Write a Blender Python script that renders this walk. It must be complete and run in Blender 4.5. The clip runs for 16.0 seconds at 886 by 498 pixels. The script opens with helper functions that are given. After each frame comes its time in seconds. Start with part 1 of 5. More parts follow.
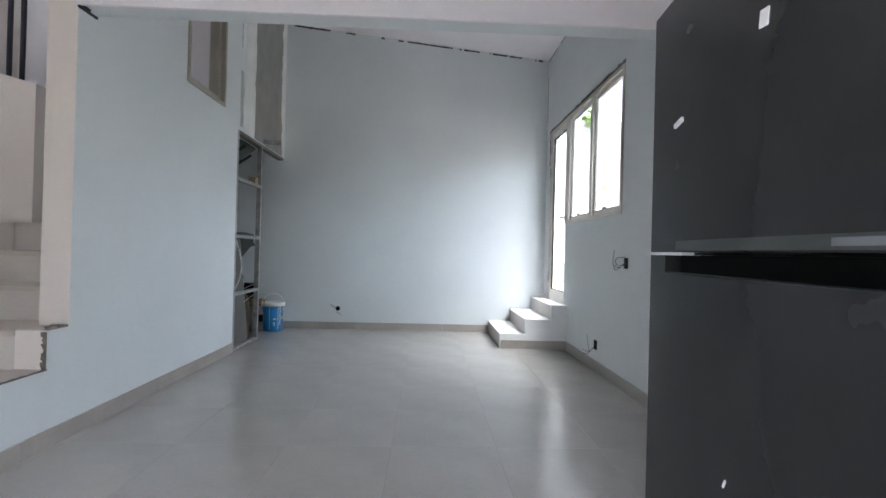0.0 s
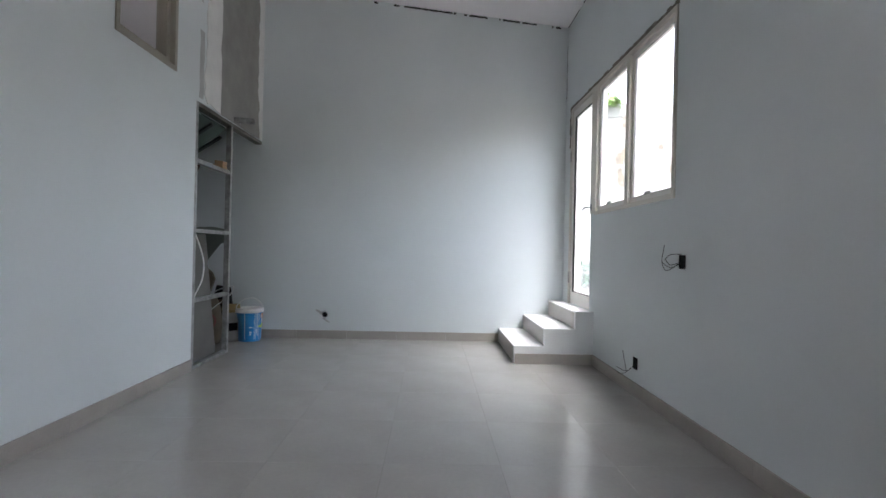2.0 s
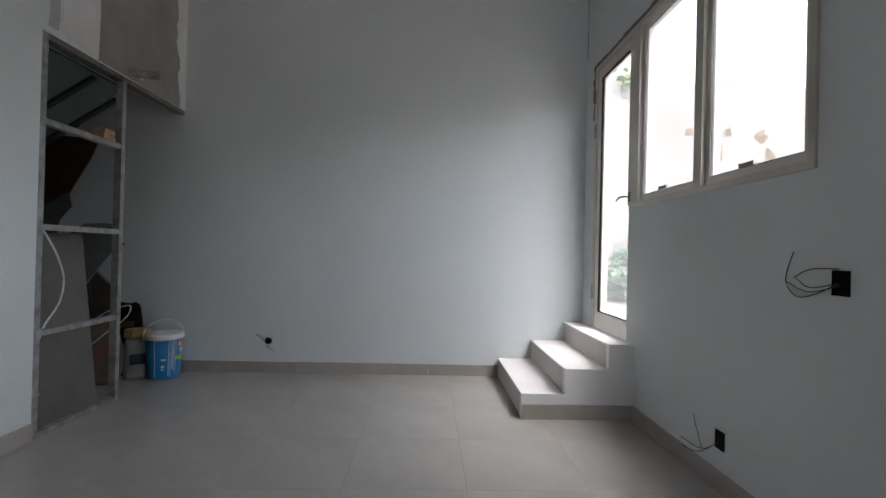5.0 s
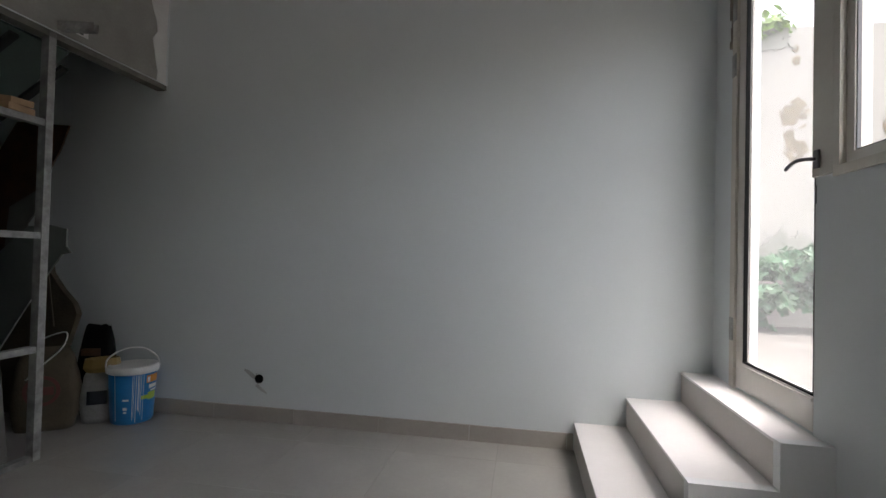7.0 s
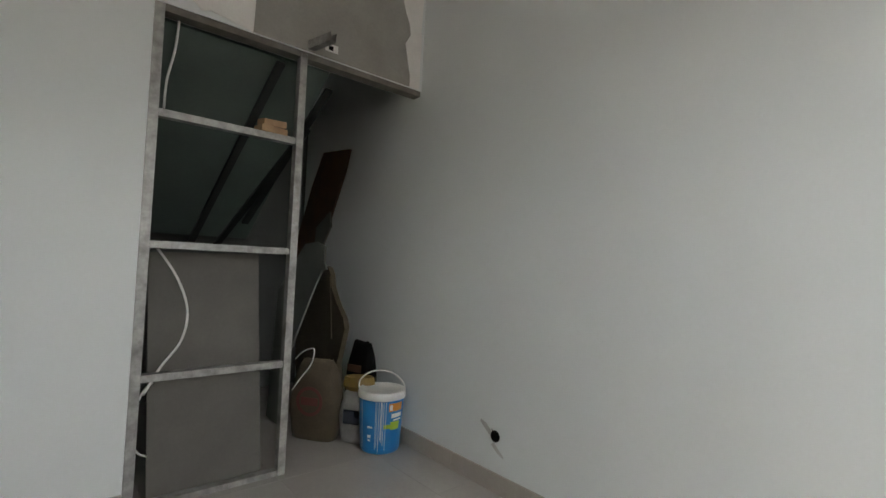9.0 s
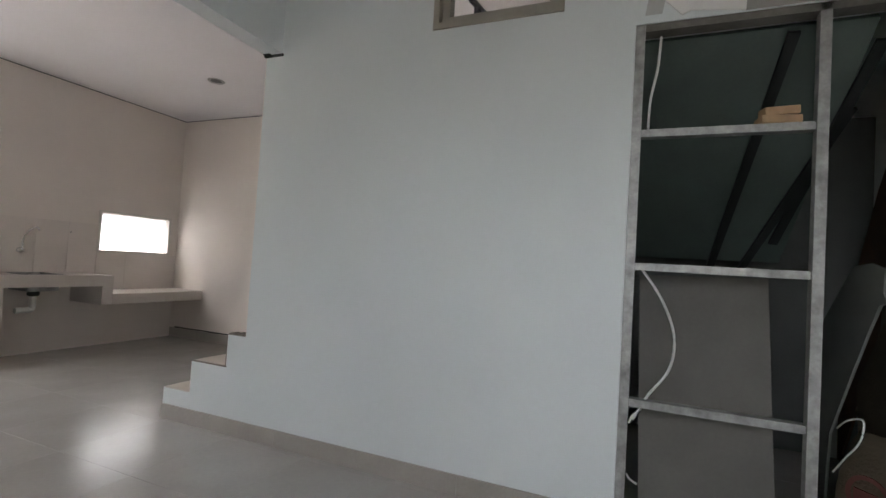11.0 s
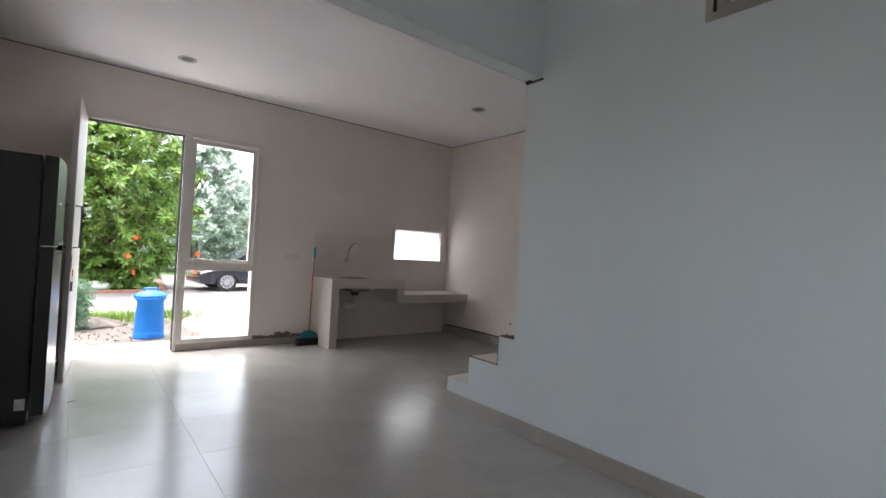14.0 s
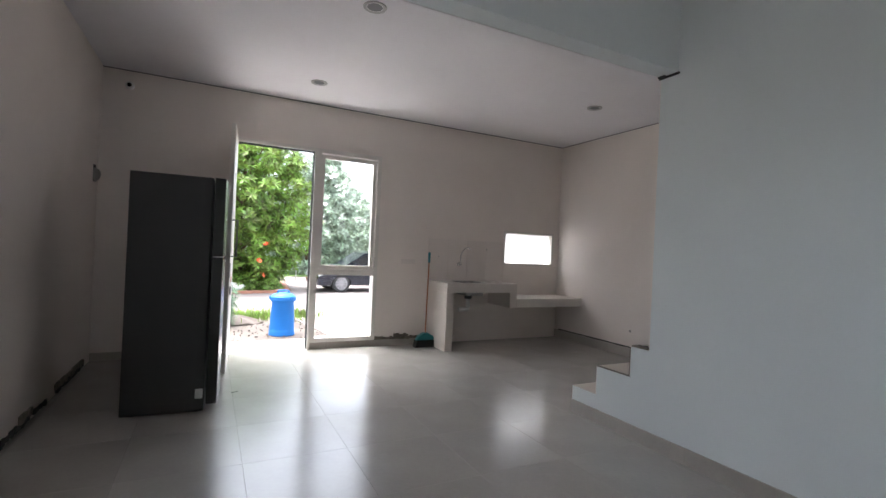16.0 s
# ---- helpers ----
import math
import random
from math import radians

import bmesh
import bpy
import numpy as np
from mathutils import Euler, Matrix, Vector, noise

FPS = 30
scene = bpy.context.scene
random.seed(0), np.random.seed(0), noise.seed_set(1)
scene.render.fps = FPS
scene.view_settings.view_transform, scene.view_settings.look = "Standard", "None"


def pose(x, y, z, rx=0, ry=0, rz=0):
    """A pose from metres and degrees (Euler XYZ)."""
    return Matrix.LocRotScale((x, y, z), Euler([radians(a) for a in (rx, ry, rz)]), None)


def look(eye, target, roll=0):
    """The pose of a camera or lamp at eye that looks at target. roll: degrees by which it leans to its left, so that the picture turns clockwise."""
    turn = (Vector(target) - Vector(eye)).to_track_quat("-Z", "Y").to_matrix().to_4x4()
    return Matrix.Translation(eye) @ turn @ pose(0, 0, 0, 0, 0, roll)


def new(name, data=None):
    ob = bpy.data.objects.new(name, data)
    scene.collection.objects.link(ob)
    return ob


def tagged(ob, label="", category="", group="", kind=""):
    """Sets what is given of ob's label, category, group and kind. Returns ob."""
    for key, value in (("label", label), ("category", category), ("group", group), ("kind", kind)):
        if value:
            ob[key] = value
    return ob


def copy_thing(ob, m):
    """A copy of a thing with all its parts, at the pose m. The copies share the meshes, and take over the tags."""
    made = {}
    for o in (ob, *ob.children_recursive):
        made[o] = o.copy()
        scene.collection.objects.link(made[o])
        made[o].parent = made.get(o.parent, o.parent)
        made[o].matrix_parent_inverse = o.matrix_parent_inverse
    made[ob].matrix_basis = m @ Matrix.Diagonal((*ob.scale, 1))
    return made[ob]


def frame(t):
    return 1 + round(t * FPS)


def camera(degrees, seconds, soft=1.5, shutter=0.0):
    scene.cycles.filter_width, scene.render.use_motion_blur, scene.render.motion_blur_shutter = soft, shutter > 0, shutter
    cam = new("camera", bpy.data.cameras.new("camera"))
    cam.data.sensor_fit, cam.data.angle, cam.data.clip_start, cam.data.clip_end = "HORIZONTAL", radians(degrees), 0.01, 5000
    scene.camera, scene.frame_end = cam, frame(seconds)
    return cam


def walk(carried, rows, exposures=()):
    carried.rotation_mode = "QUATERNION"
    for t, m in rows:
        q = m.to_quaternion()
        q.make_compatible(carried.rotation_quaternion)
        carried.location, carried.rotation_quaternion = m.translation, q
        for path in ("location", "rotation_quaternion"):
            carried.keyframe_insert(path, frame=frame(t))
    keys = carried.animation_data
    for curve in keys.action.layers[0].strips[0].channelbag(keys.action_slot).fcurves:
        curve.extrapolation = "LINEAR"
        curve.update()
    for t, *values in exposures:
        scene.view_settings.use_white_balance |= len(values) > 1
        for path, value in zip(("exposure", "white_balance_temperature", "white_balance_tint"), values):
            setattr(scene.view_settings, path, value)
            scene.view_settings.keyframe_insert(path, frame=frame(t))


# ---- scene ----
cam = camera(87.3, 16.0)
PATH = [
    (0, (2.03, 0.77, 1.119), (2.097, 2.769, 1.13), 1.5),
    (0.5, (2.028, 0.998, 1.116), (2.085, 2.997, 1.125), 1.4),
    (1, (2.036, 1.219, 1.11), (2.092, 3.218, 1.115), 1.4),
    (1.5, (2.071, 1.428, 1.097), (2.123, 3.427, 1.102), 1.2),
    (2, (2.077, 1.643, 1.103), (2.125, 3.642, 1.107), 1.3),
    (2.5, (2.088, 1.92, 1.098), (2.133, 3.919, 1.103), 1.3),
    (3, (2.128, 2.161, 1.081), (2.172, 4.161, 1.088), 1.2),
    (3.5, (2.175, 2.368, 1.079), (2.222, 4.367, 1.091), 1.3),
    (3.7, (2.187, 2.454, 1.08), (2.241, 4.453, 1.093), 1.4),
    (5.8, (2.388, 3.506, 1.165), (2.45, 5.505, 1.177), 1.4),
    (6, (2.45, 3.662, 1.166), (2.473, 5.662, 1.174), 1.4),
    (6.5, (2.518, 4.005, 1.153), (2.415, 6.002, 1.172), 1.4),
    (7, (2.592, 4.333, 1.159), (2.246, 6.303, 1.195), 1.4),
    (7.1, (2.594, 4.394, 1.165), (2.215, 6.357, 1.214), 1.0),
    (7.5, (2.589, 4.613, 1.185), (1.943, 6.505, 1.225), 1.7),
    (8, (2.525, 4.878, 1.178), (1.593, 6.647, 1.239), 1.8),
    (8.5, (2.501, 5.16, 1.187), (1.301, 6.758, 1.26), 2.1),
    (9, (2.504, 5.42, 1.19), (0.983, 6.717, 1.258), 2.6),
    (9.5, (2.451, 5.594, 1.179), (0.628, 6.413, 1.247), 3.2),
    (10, (2.354, 5.762, 1.176), (0.362, 5.934, 1.236), 3.7),
    (10.2, (2.31, 5.725, 1.166), (0.311, 5.697, 1.226), 3.6),
    (12.3, (2.313, 5.889, 1.199), (0.932, 4.443, 1.259), 3.7),
    (12.5, (2.329, 5.872, 1.199), (0.977, 4.4, 1.253), 3.6),
    (13, (2.372, 5.826, 1.202), (1.074, 4.305, 1.244), 3.5),
    (13.5, (2.419, 5.781, 1.199), (1.155, 4.232, 1.23), 3.4),
    (14, (2.482, 5.744, 1.215), (1.239, 4.178, 1.239), 3.2),
    (14.5, (2.543, 5.703, 1.221), (1.325, 4.117, 1.242), 3.0),
    (15, (2.592, 5.675, 1.232), (1.455, 4.029, 1.248), 2.9),
    (15.5, (2.623, 5.658, 1.239), (1.601, 3.939, 1.252), 2.6),
    (16, (2.665, 5.649, 1.248), (1.77, 3.861, 1.255), 2.6),
]
# exposure follows the clip's camera
EXPOSURES = ((0.0, 3.86, 5950, 10), (3.5, 3.20, 6200, 12), (6.0, 2.76, 6400, 13), (7.0, 2.60, 6600, 12), (8.0, 3.05, 7050, 11), (9.0, 3.55, 7100, 10), (10.0, 3.85, 6950, 11), (12.5, 3.0, 6300, 10), (16.0, 3.18, 6300, 11))
walk(cam, [(t, look(eye, aim, lean)) for t, eye, aim, lean in PATH], EXPOSURES)

# ---- light: overcast sky, soft sun ----
world = bpy.data.worlds.new("sky")
scene.world = world
world.use_nodes = True
_nt = world.node_tree
_sky = _nt.nodes.new("ShaderNodeTexSky")
_sky.sky_type = "NISHITA"
_sky.sun_disc = False
_sky.sun_elevation = radians(75)
_sky.sun_rotation = radians(135)
_sky.air_density, _sky.dust_density, _sky.ozone_density = 1.0, 5.0, 1.0
_haze = _nt.nodes.new("ShaderNodeHueSaturation")
_haze.inputs["Saturation"].default_value = 0.35
_nt.nodes["Background"].inputs["Strength"].default_value = 0.15
_nt.links.new(_sky.outputs[0], _haze.inputs["Color"])
_nt.links.new(_haze.outputs[0], _nt.nodes["Background"].inputs["Color"])
sun = new("sun", bpy.data.lights.new("sun", "SUN"))
sun.data.energy, sun.data.angle, sun.data.color = 0.6, radians(60), (1.0, 0.96, 0.9)
sun.matrix_world = look((0, 0, 0), (-0.18, 0.18, -0.967))

# ---- materials ----
MATS = {}


def surface(name, color, rough=0.6, metal=0.0, vary=0.06, scale=3.0, fine=60.0, bump=0.05, tint=None, stain=0.0, pieces=0.0, spec=0.5, coat=0.0):
    """A procedural material: two scales of colour noise, fine relief, optional stains and piece-to-piece change."""
    if name in MATS:
        return MATS[name]
    m = bpy.data.materials.new(name)
    m.use_nodes = True
    nt = m.node_tree
    n, l = nt.nodes, nt.links
    b = n["Principled BSDF"]
    co = n.new("ShaderNodeTexCoord")
    big = n.new("ShaderNodeTexNoise")
    big.inputs["Scale"].default_value, big.inputs["Detail"].default_value = scale, 4
    small = n.new("ShaderNodeTexNoise")
    small.inputs["Scale"].default_value, small.inputs["Detail"].default_value = fine, 3
    l.new(co.outputs["Object"], big.inputs["Vector"])
    l.new(co.outputs["Object"], small.inputs["Vector"])
    dark = tuple(max(0, c * (1 - vary * 2)) for c in color) if tint is None else tint
    light = tuple(min(1, c * (1 + vary)) for c in color)
    ramp = n.new("ShaderNodeValToRGB")
    ramp.color_ramp.elements[0].position, ramp.color_ramp.elements[1].position = 0.3, 0.7
    ramp.color_ramp.elements[0].color, ramp.color_ramp.elements[1].color = (*dark, 1), (*light, 1)
    l.new(big.outputs["Fac"], ramp.inputs["Fac"])
    mix = n.new("ShaderNodeMix")
    mix.data_type, mix.blend_type = "RGBA", "MULTIPLY"
    mix.inputs["Factor"].default_value = min(1.0, vary * 5)
    l.new(ramp.outputs["Color"], mix.inputs["A"])
    fr = n.new("ShaderNodeValToRGB")
    fr.color_ramp.elements[0].position, fr.color_ramp.elements[1].position = 0.25, 0.75
    fr.color_ramp.elements[0].color, fr.color_ramp.elements[1].color = (0.8, 0.8, 0.8, 1), (1, 1, 1, 1)
    l.new(small.outputs["Fac"], fr.inputs["Fac"])
    l.new(fr.outputs["Color"], mix.inputs["B"])
    out = mix.outputs["Result"]
    if stain:
        st = n.new("ShaderNodeTexNoise")
        st.inputs["Scale"].default_value, st.inputs["Detail"].default_value, st.inputs["Roughness"].default_value = scale * 0.6, 8, 0.7
        l.new(co.outputs["Object"], st.inputs["Vector"])
        sr = n.new("ShaderNodeValToRGB")
        sr.color_ramp.elements[0].position, sr.color_ramp.elements[1].position = 0.58, 0.72
        sr.color_ramp.elements[0].color, sr.color_ramp.elements[1].color = (0, 0, 0, 1), (stain, stain, stain, 1)
        l.new(st.outputs["Fac"], sr.inputs["Fac"])
        m2 = n.new("ShaderNodeMix")
        m2.data_type = "RGBA"
        l.new(sr.outputs["Color"], m2.inputs["Factor"])
        l.new(out, m2.inputs["A"])
        m2.inputs["B"].default_value = (color[0] * 0.45, color[1] * 0.4, color[2] * 0.33, 1)
        out = m2.outputs["Result"]
    if pieces:
        oi = n.new("ShaderNodeObjectInfo")
        hsv = n.new("ShaderNodeHueSaturation")
        mr = n.new("ShaderNodeMapRange")
        mr.inputs["To Min"].default_value, mr.inputs["To Max"].default_value = 1 - pieces, 1 + pieces
        l.new(oi.outputs["Random"], mr.inputs["Value"])
        l.new(mr.outputs["Result"], hsv.inputs["Value"])
        l.new(out, hsv.inputs["Color"])
        out = hsv.outputs["Color"]
    l.new(out, b.inputs["Base Color"])
    b.inputs["Metallic"].default_value = metal
    b.inputs["Specular IOR Level"].default_value = spec
    b.inputs["Coat Weight"].default_value = coat
    b.inputs["Coat Roughness"].default_value = 0.08
    rr = n.new("ShaderNodeMapRange")
    rr.inputs["To Min"].default_value, rr.inputs["To Max"].default_value = max(0.02, rough * 0.85), min(1, rough * 1.15)
    l.new(big.outputs["Fac"], rr.inputs["Value"])
    l.new(rr.outputs["Result"], b.inputs["Roughness"])
    if bump:
        bp = n.new("ShaderNodeBump")
        bp.inputs["Strength"].default_value, bp.inputs["Distance"].default_value = bump, 0.01
        l.new(small.outputs["Fac"], bp.inputs["Height"])
        l.new(bp.outputs["Normal"], b.inputs["Normal"])
    MATS[name] = m
    return m


def glass(name, rough=0.0, color=(1, 1, 1), haze=0.0):
    m = bpy.data.materials.new(name)
    m.use_nodes = True
    n, l = m.node_tree.nodes, m.node_tree.links
    n.remove(n["Principled BSDF"])
    tr = n.new("ShaderNodeBsdfTransparent")
    tr.inputs["Color"].default_value = (*color, 1)
    gl = n.new("ShaderNodeBsdfGlossy")
    gl.inputs["Roughness"].default_value = rough
    df = n.new("ShaderNodeBsdfTranslucent")
    df.inputs["Color"].default_value = (0.9, 0.9, 0.9, 1)
    lw = n.new("ShaderNodeLayerWeight")
    lw.inputs["Blend"].default_value = 0.12
    fz = n.new("ShaderNodeMath")
    fz.operation, fz.use_clamp = "MULTIPLY_ADD", True
    l.new(lw.outputs["Facing"], fz.inputs[0])
    fz.inputs[1].default_value, fz.inputs[2].default_value = 0.35, 0.02
    a = n.new("ShaderNodeMixShader")
    a.inputs["Fac"].default_value = haze
    l.new(tr.outputs[0], a.inputs[1])
    l.new(df.outputs[0], a.inputs[2])
    mx = n.new("ShaderNodeMixShader")
    l.new(fz.outputs[0], mx.inputs["Fac"])
    l.new(a.outputs[0], mx.inputs[1])
    l.new(gl.outputs[0], mx.inputs[2])
    l.new(mx.outputs[0], n["Material Output"].inputs["Surface"])
    return m


M_BLUE = surface("pale_blue_wall_paint", (0.708, 0.748, 0.75), 0.7, vary=0.02, scale=1.2, fine=90, bump=0.04, spec=0.3)
M_BEIGE = surface("warm_beige_wall_paint", (0.81, 0.745, 0.69), 0.7, vary=0.02, scale=1.2, fine=90, bump=0.04, spec=0.3)
M_CEIL = surface("white_ceiling_paint", (0.87, 0.85, 0.87), 0.7, vary=0.02, scale=1.0, fine=80, bump=0.03, spec=0.3)
M_TILE = surface("greige_porcelain", (0.43, 0.41, 0.38), 0.22, vary=0.04, scale=2.5, fine=40, bump=0.006, pieces=0.008, spec=0.9)
M_GROUT = surface("cement_grout", (0.24, 0.225, 0.205), 0.9, vary=0.1)
M_SKIRT = surface("taupe_skirting_tile", (0.41, 0.375, 0.335), 0.4, vary=0.06, pieces=0.05)
# treads and the pale lip are whitened for daylight falling from the door
M_STEP = surface("step_tile_lit_from_door", (0.86, 0.83, 0.82), 0.3, vary=0.03)
M_STEPSIDE = surface("lit_pale_plaster_lip", (0.86, 0.87, 0.87), 0.7, vary=0.03)
M_RISER = surface("greige_riser_tile", (0.50, 0.475, 0.44), 0.4, vary=0.04)
# white paper darkened to look dim inside the store
M_SACKW = surface("shaded_white_sack_paper", (0.27, 0.27, 0.255), 0.7, vary=0.12, scale=9, bump=0.3)
M_BED = surface("pale_sandy_garden_soil", (0.15, 0.135, 0.12), 0.95, vary=0.2, scale=1.5, fine=14, bump=0.8, stain=0.3)
M_STAIR = surface("beige_stair_tile", (0.58, 0.52, 0.45), 0.45, vary=0.05)
M_ALU = surface("champagne_aluminium", (0.64, 0.60, 0.53), 0.4, metal=0.35, vary=0.04)
M_WHITEALU = surface("white_aluminium", (0.72, 0.69, 0.64), 0.4, vary=0.03)
M_STEEL = surface("galvanised_steel", (0.40, 0.40, 0.385), 0.5, metal=0.45, vary=0.2, scale=14, stain=0.55)
M_TRACK = surface("dull_cement_smeared_steel", (0.20, 0.19, 0.17), 0.7, metal=0.2, vary=0.15, scale=10, stain=0.5)
M_CHROME = surface("chrome", (0.6, 0.6, 0.6), 0.15, metal=1.0, vary=0.02)
M_FRIDGE = surface("graphite_side_panel", (0.026, 0.025, 0.026), 0.45, vary=0.05, scale=4, bump=0.02)
M_OLIVE = surface("olive_grey_aluminium", (0.40, 0.37, 0.31), 0.4, metal=0.35, vary=0.04)
M_FDOOR = surface("graphite_gloss_door", (0.022, 0.022, 0.022), 0.26, vary=0.04, scale=4, bump=0.0, spec=0.35)
M_DARKSTEEL = surface("dull_dark_steel", (0.03, 0.034, 0.034), 0.6, metal=0.3, vary=0.1, scale=8)
M_BLACK = surface("black_plastic", (0.003, 0.003, 0.003), 0.7, vary=0.05, spec=0.12)
M_TRIM = surface("dark_metal_trim", (0.045, 0.05, 0.047), 0.4, metal=0.2, vary=0.04)
M_LABEL = surface("white_sticker", (0.75, 0.75, 0.73), 0.5, vary=0.05)
M_GREY = surface("grey_cement_board", (0.33, 0.325, 0.30), 0.85, vary=0.08, scale=4, stain=0.25)
# darker copy of the cement board, for boards in the store's shade
M_BOARD = surface("shaded_grey_board", (0.14, 0.135, 0.12), 0.85, vary=0.08, scale=4, stain=0.25)
# store lining: the shade inside the store is put into both colours
M_GREEN = surface("shaded_green_plasterboard", (0.11, 0.145, 0.13), 0.8, vary=0.08, scale=3, stain=0.2)
M_DUSK = surface("shaded_bare_plaster", (0.11, 0.12, 0.115), 0.85, vary=0.08, scale=3, stain=0.3)
# kraft and plywood below carry the store's dimness in their colour
M_KRAFT = surface("shaded_brown_kraft", (0.10, 0.080, 0.05), 0.8, vary=0.12, scale=8, bump=0.3)
M_RUST = surface("shaded_orange_brown", (0.085, 0.04, 0.018), 0.7, vary=0.2, scale=10, stain=0.8)
M_WOOD = surface("pale_wood", (0.42, 0.27, 0.15), 0.6, vary=0.12, scale=12)
M_PAIL = surface("blue_pail_plastic", (0.01, 0.19, 0.46), 0.35, vary=0.06, scale=8)
M_WHITEP = surface("white_plastic", (0.75, 0.75, 0.72), 0.4, vary=0.06, scale=9)
M_ORANGE = surface("orange_print", (0.65, 0.25, 0.03), 0.4, vary=0.04)
M_LIME = surface("lime_print", (0.35, 0.5, 0.05), 0.4, vary=0.04)
# yellow lowered for the sack top in the dim store
M_YELLOW = surface("shaded_yellow_print", (0.25, 0.17, 0.05), 0.5, vary=0.1)
M_RED = surface("dull_red_print", (0.16, 0.05, 0.04), 0.7, vary=0.1)
M_DRUM = surface("bright_blue_drum_plastic", (0.0, 0.13, 0.45), 0.6, vary=0.05)
M_TEAL = surface("teal_plastic", (0.015, 0.22, 0.25), 0.4, vary=0.05)
M_BRISTLE = surface("black_bristle", (0.02, 0.02, 0.02), 0.9, vary=0.3, scale=40, bump=0.6)
M_POLE = surface("orange_brown_pole", (0.42, 0.17, 0.08), 0.5, vary=0.06)
M_COUNTER = surface("white_cement_counter", (0.62, 0.57, 0.52), 0.6, vary=0.03, scale=3)
M_SPLASH = surface("glossy_splash_tile", (0.75, 0.69, 0.64), 0.3, vary=0.02, pieces=0.02)
M_CRUMBLE = surface("broken_mortar", (0.22, 0.19, 0.16), 0.95, vary=0.25, scale=15, bump=0.8)
M_SOOT = surface("black_crack_filler", (0.04, 0.04, 0.04), 0.9, vary=0.3, scale=20)
M_PUTTY = surface("white_putty", (0.80, 0.80, 0.78), 0.85, vary=0.04, scale=6, bump=0.2)
M_OUTWALL = surface("weathered_cream_render", (0.32, 0.308, 0.285), 0.85, vary=0.05, scale=1.2, stain=0.25, bump=0.3)
M_SMEAR = surface("grey_filler_smear", (0.50, 0.51, 0.50), 0.85, vary=0.08, scale=6)
M_RING = surface("off_white_ring", (0.45, 0.44, 0.43), 0.5, vary=0.03)
M_CUP = surface("dull_lamp_cup", (0.16, 0.16, 0.17), 0.5, vary=0.05)
M_DAMP = surface("grey_green_damp", (0.25, 0.25, 0.225), 0.9, vary=0.1, scale=5, stain=0.3)
M_PEEL = surface("ochre_peeled_patch", (0.225, 0.19, 0.14), 0.9, vary=0.2, scale=10)
M_SOIL = surface("sandy_soil", (0.11, 0.09, 0.075), 0.95, vary=0.2, scale=1.5, fine=14, bump=1.0, stain=0.4)
M_PAVE = surface("pale_concrete_paving", (0.19, 0.165, 0.155), 0.85, vary=0.08, scale=0.8, fine=20, bump=0.3)
M_PORCH = surface("white_porch_tile", (0.80, 0.78, 0.76), 0.4, vary=0.04)
M_GRASS = surface("lawn_green", (0.12, 0.22, 0.04), 0.8, vary=0.25, scale=6)
M_BARK = surface("brown_bark", (0.13, 0.08, 0.05), 0.95, vary=0.3, scale=8, bump=1.0)
M_KERB = surface("brick_red_kerb", (0.36, 0.17, 0.11), 0.9, vary=0.15, scale=5)
M_CARP = surface("dark_blue_car_paint", (0.010, 0.013, 0.022), 0.12, metal=0.2, vary=0.02, bump=0, coat=0.25)
M_TYRE = surface("tyre_rubber", (0.02, 0.02, 0.02), 0.85, vary=0.1)
M_RIM = surface("silver_alloy", (0.6, 0.6, 0.62), 0.3, metal=0.8, vary=0.03)
M_FLOWER = surface("orange_flower", (0.75, 0.12, 0.03), 0.6, vary=0.2, scale=30)
M_RAIL = surface("black_painted_iron", (0.012, 0.01, 0.02), 0.4, vary=0.05)
M_GLASS = glass("clear_pane")
# a little translucent white gives the door pane its glare haze
M_HAZED = glass("hazed_pane", 0.0, (1, 1, 1), 0.06)
M_FROST = glass("frosted_pane", 0.3, (0.95, 0.95, 0.95), 0.75)
M_DARKG = surface("tinted_car_glass", (0.01, 0.012, 0.014), 0.05, vary=0.02, bump=0)


def leafy(name, color):
    m = surface(name, color, 0.5, vary=0.3, scale=1.5, fine=8, bump=0)
    n, l = m.node_tree.nodes, m.node_tree.links
    g = n.new("ShaderNodeNewGeometry")
    src = n["Principled BSDF"].inputs["Base Color"].links[0].from_socket
    h = n.new("ShaderNodeHueSaturation")
    r = n.new("ShaderNodeMapRange")
    r.inputs["To Min"].default_value, r.inputs["To Max"].default_value = 0.45, 1.7
    l.new(g.outputs["Random Per Island"], r.inputs["Value"])
    l.new(r.outputs["Result"], h.inputs["Value"])
    r2 = n.new("ShaderNodeMapRange")
    r2.inputs["To Min"].default_value, r2.inputs["To Max"].default_value = 0.47, 0.52
    l.new(g.outputs["Random Per Island"], r2.inputs["Value"])
    l.new(r2.outputs["Result"], h.inputs["Hue"])
    l.new(src, h.inputs["Color"])
    l.new(h.outputs["Color"], n["Principled BSDF"].inputs["Base Color"])
    tl = n.new("ShaderNodeBsdfTranslucent")
    l.new(h.outputs["Color"], tl.inputs["Color"])
    mx = n.new("ShaderNodeMixShader")
    mx.inputs["Fac"].default_value = 0.35
    l.new(n["Principled BSDF"].outputs[0], mx.inputs[1])
    l.new(tl.outputs[0], mx.inputs[2])
    l.new(mx.outputs[0], n["Material Output"].inputs["Surface"])
    return m


M_LEAF = leafy("fresh_green_leaf", (0.17, 0.28, 0.05))
# far crowns and hedge: distance haze is mixed into this pale leaf colour
M_LEAF_FAR = leafy("hazed_far_leaf", (0.40, 0.49, 0.39))
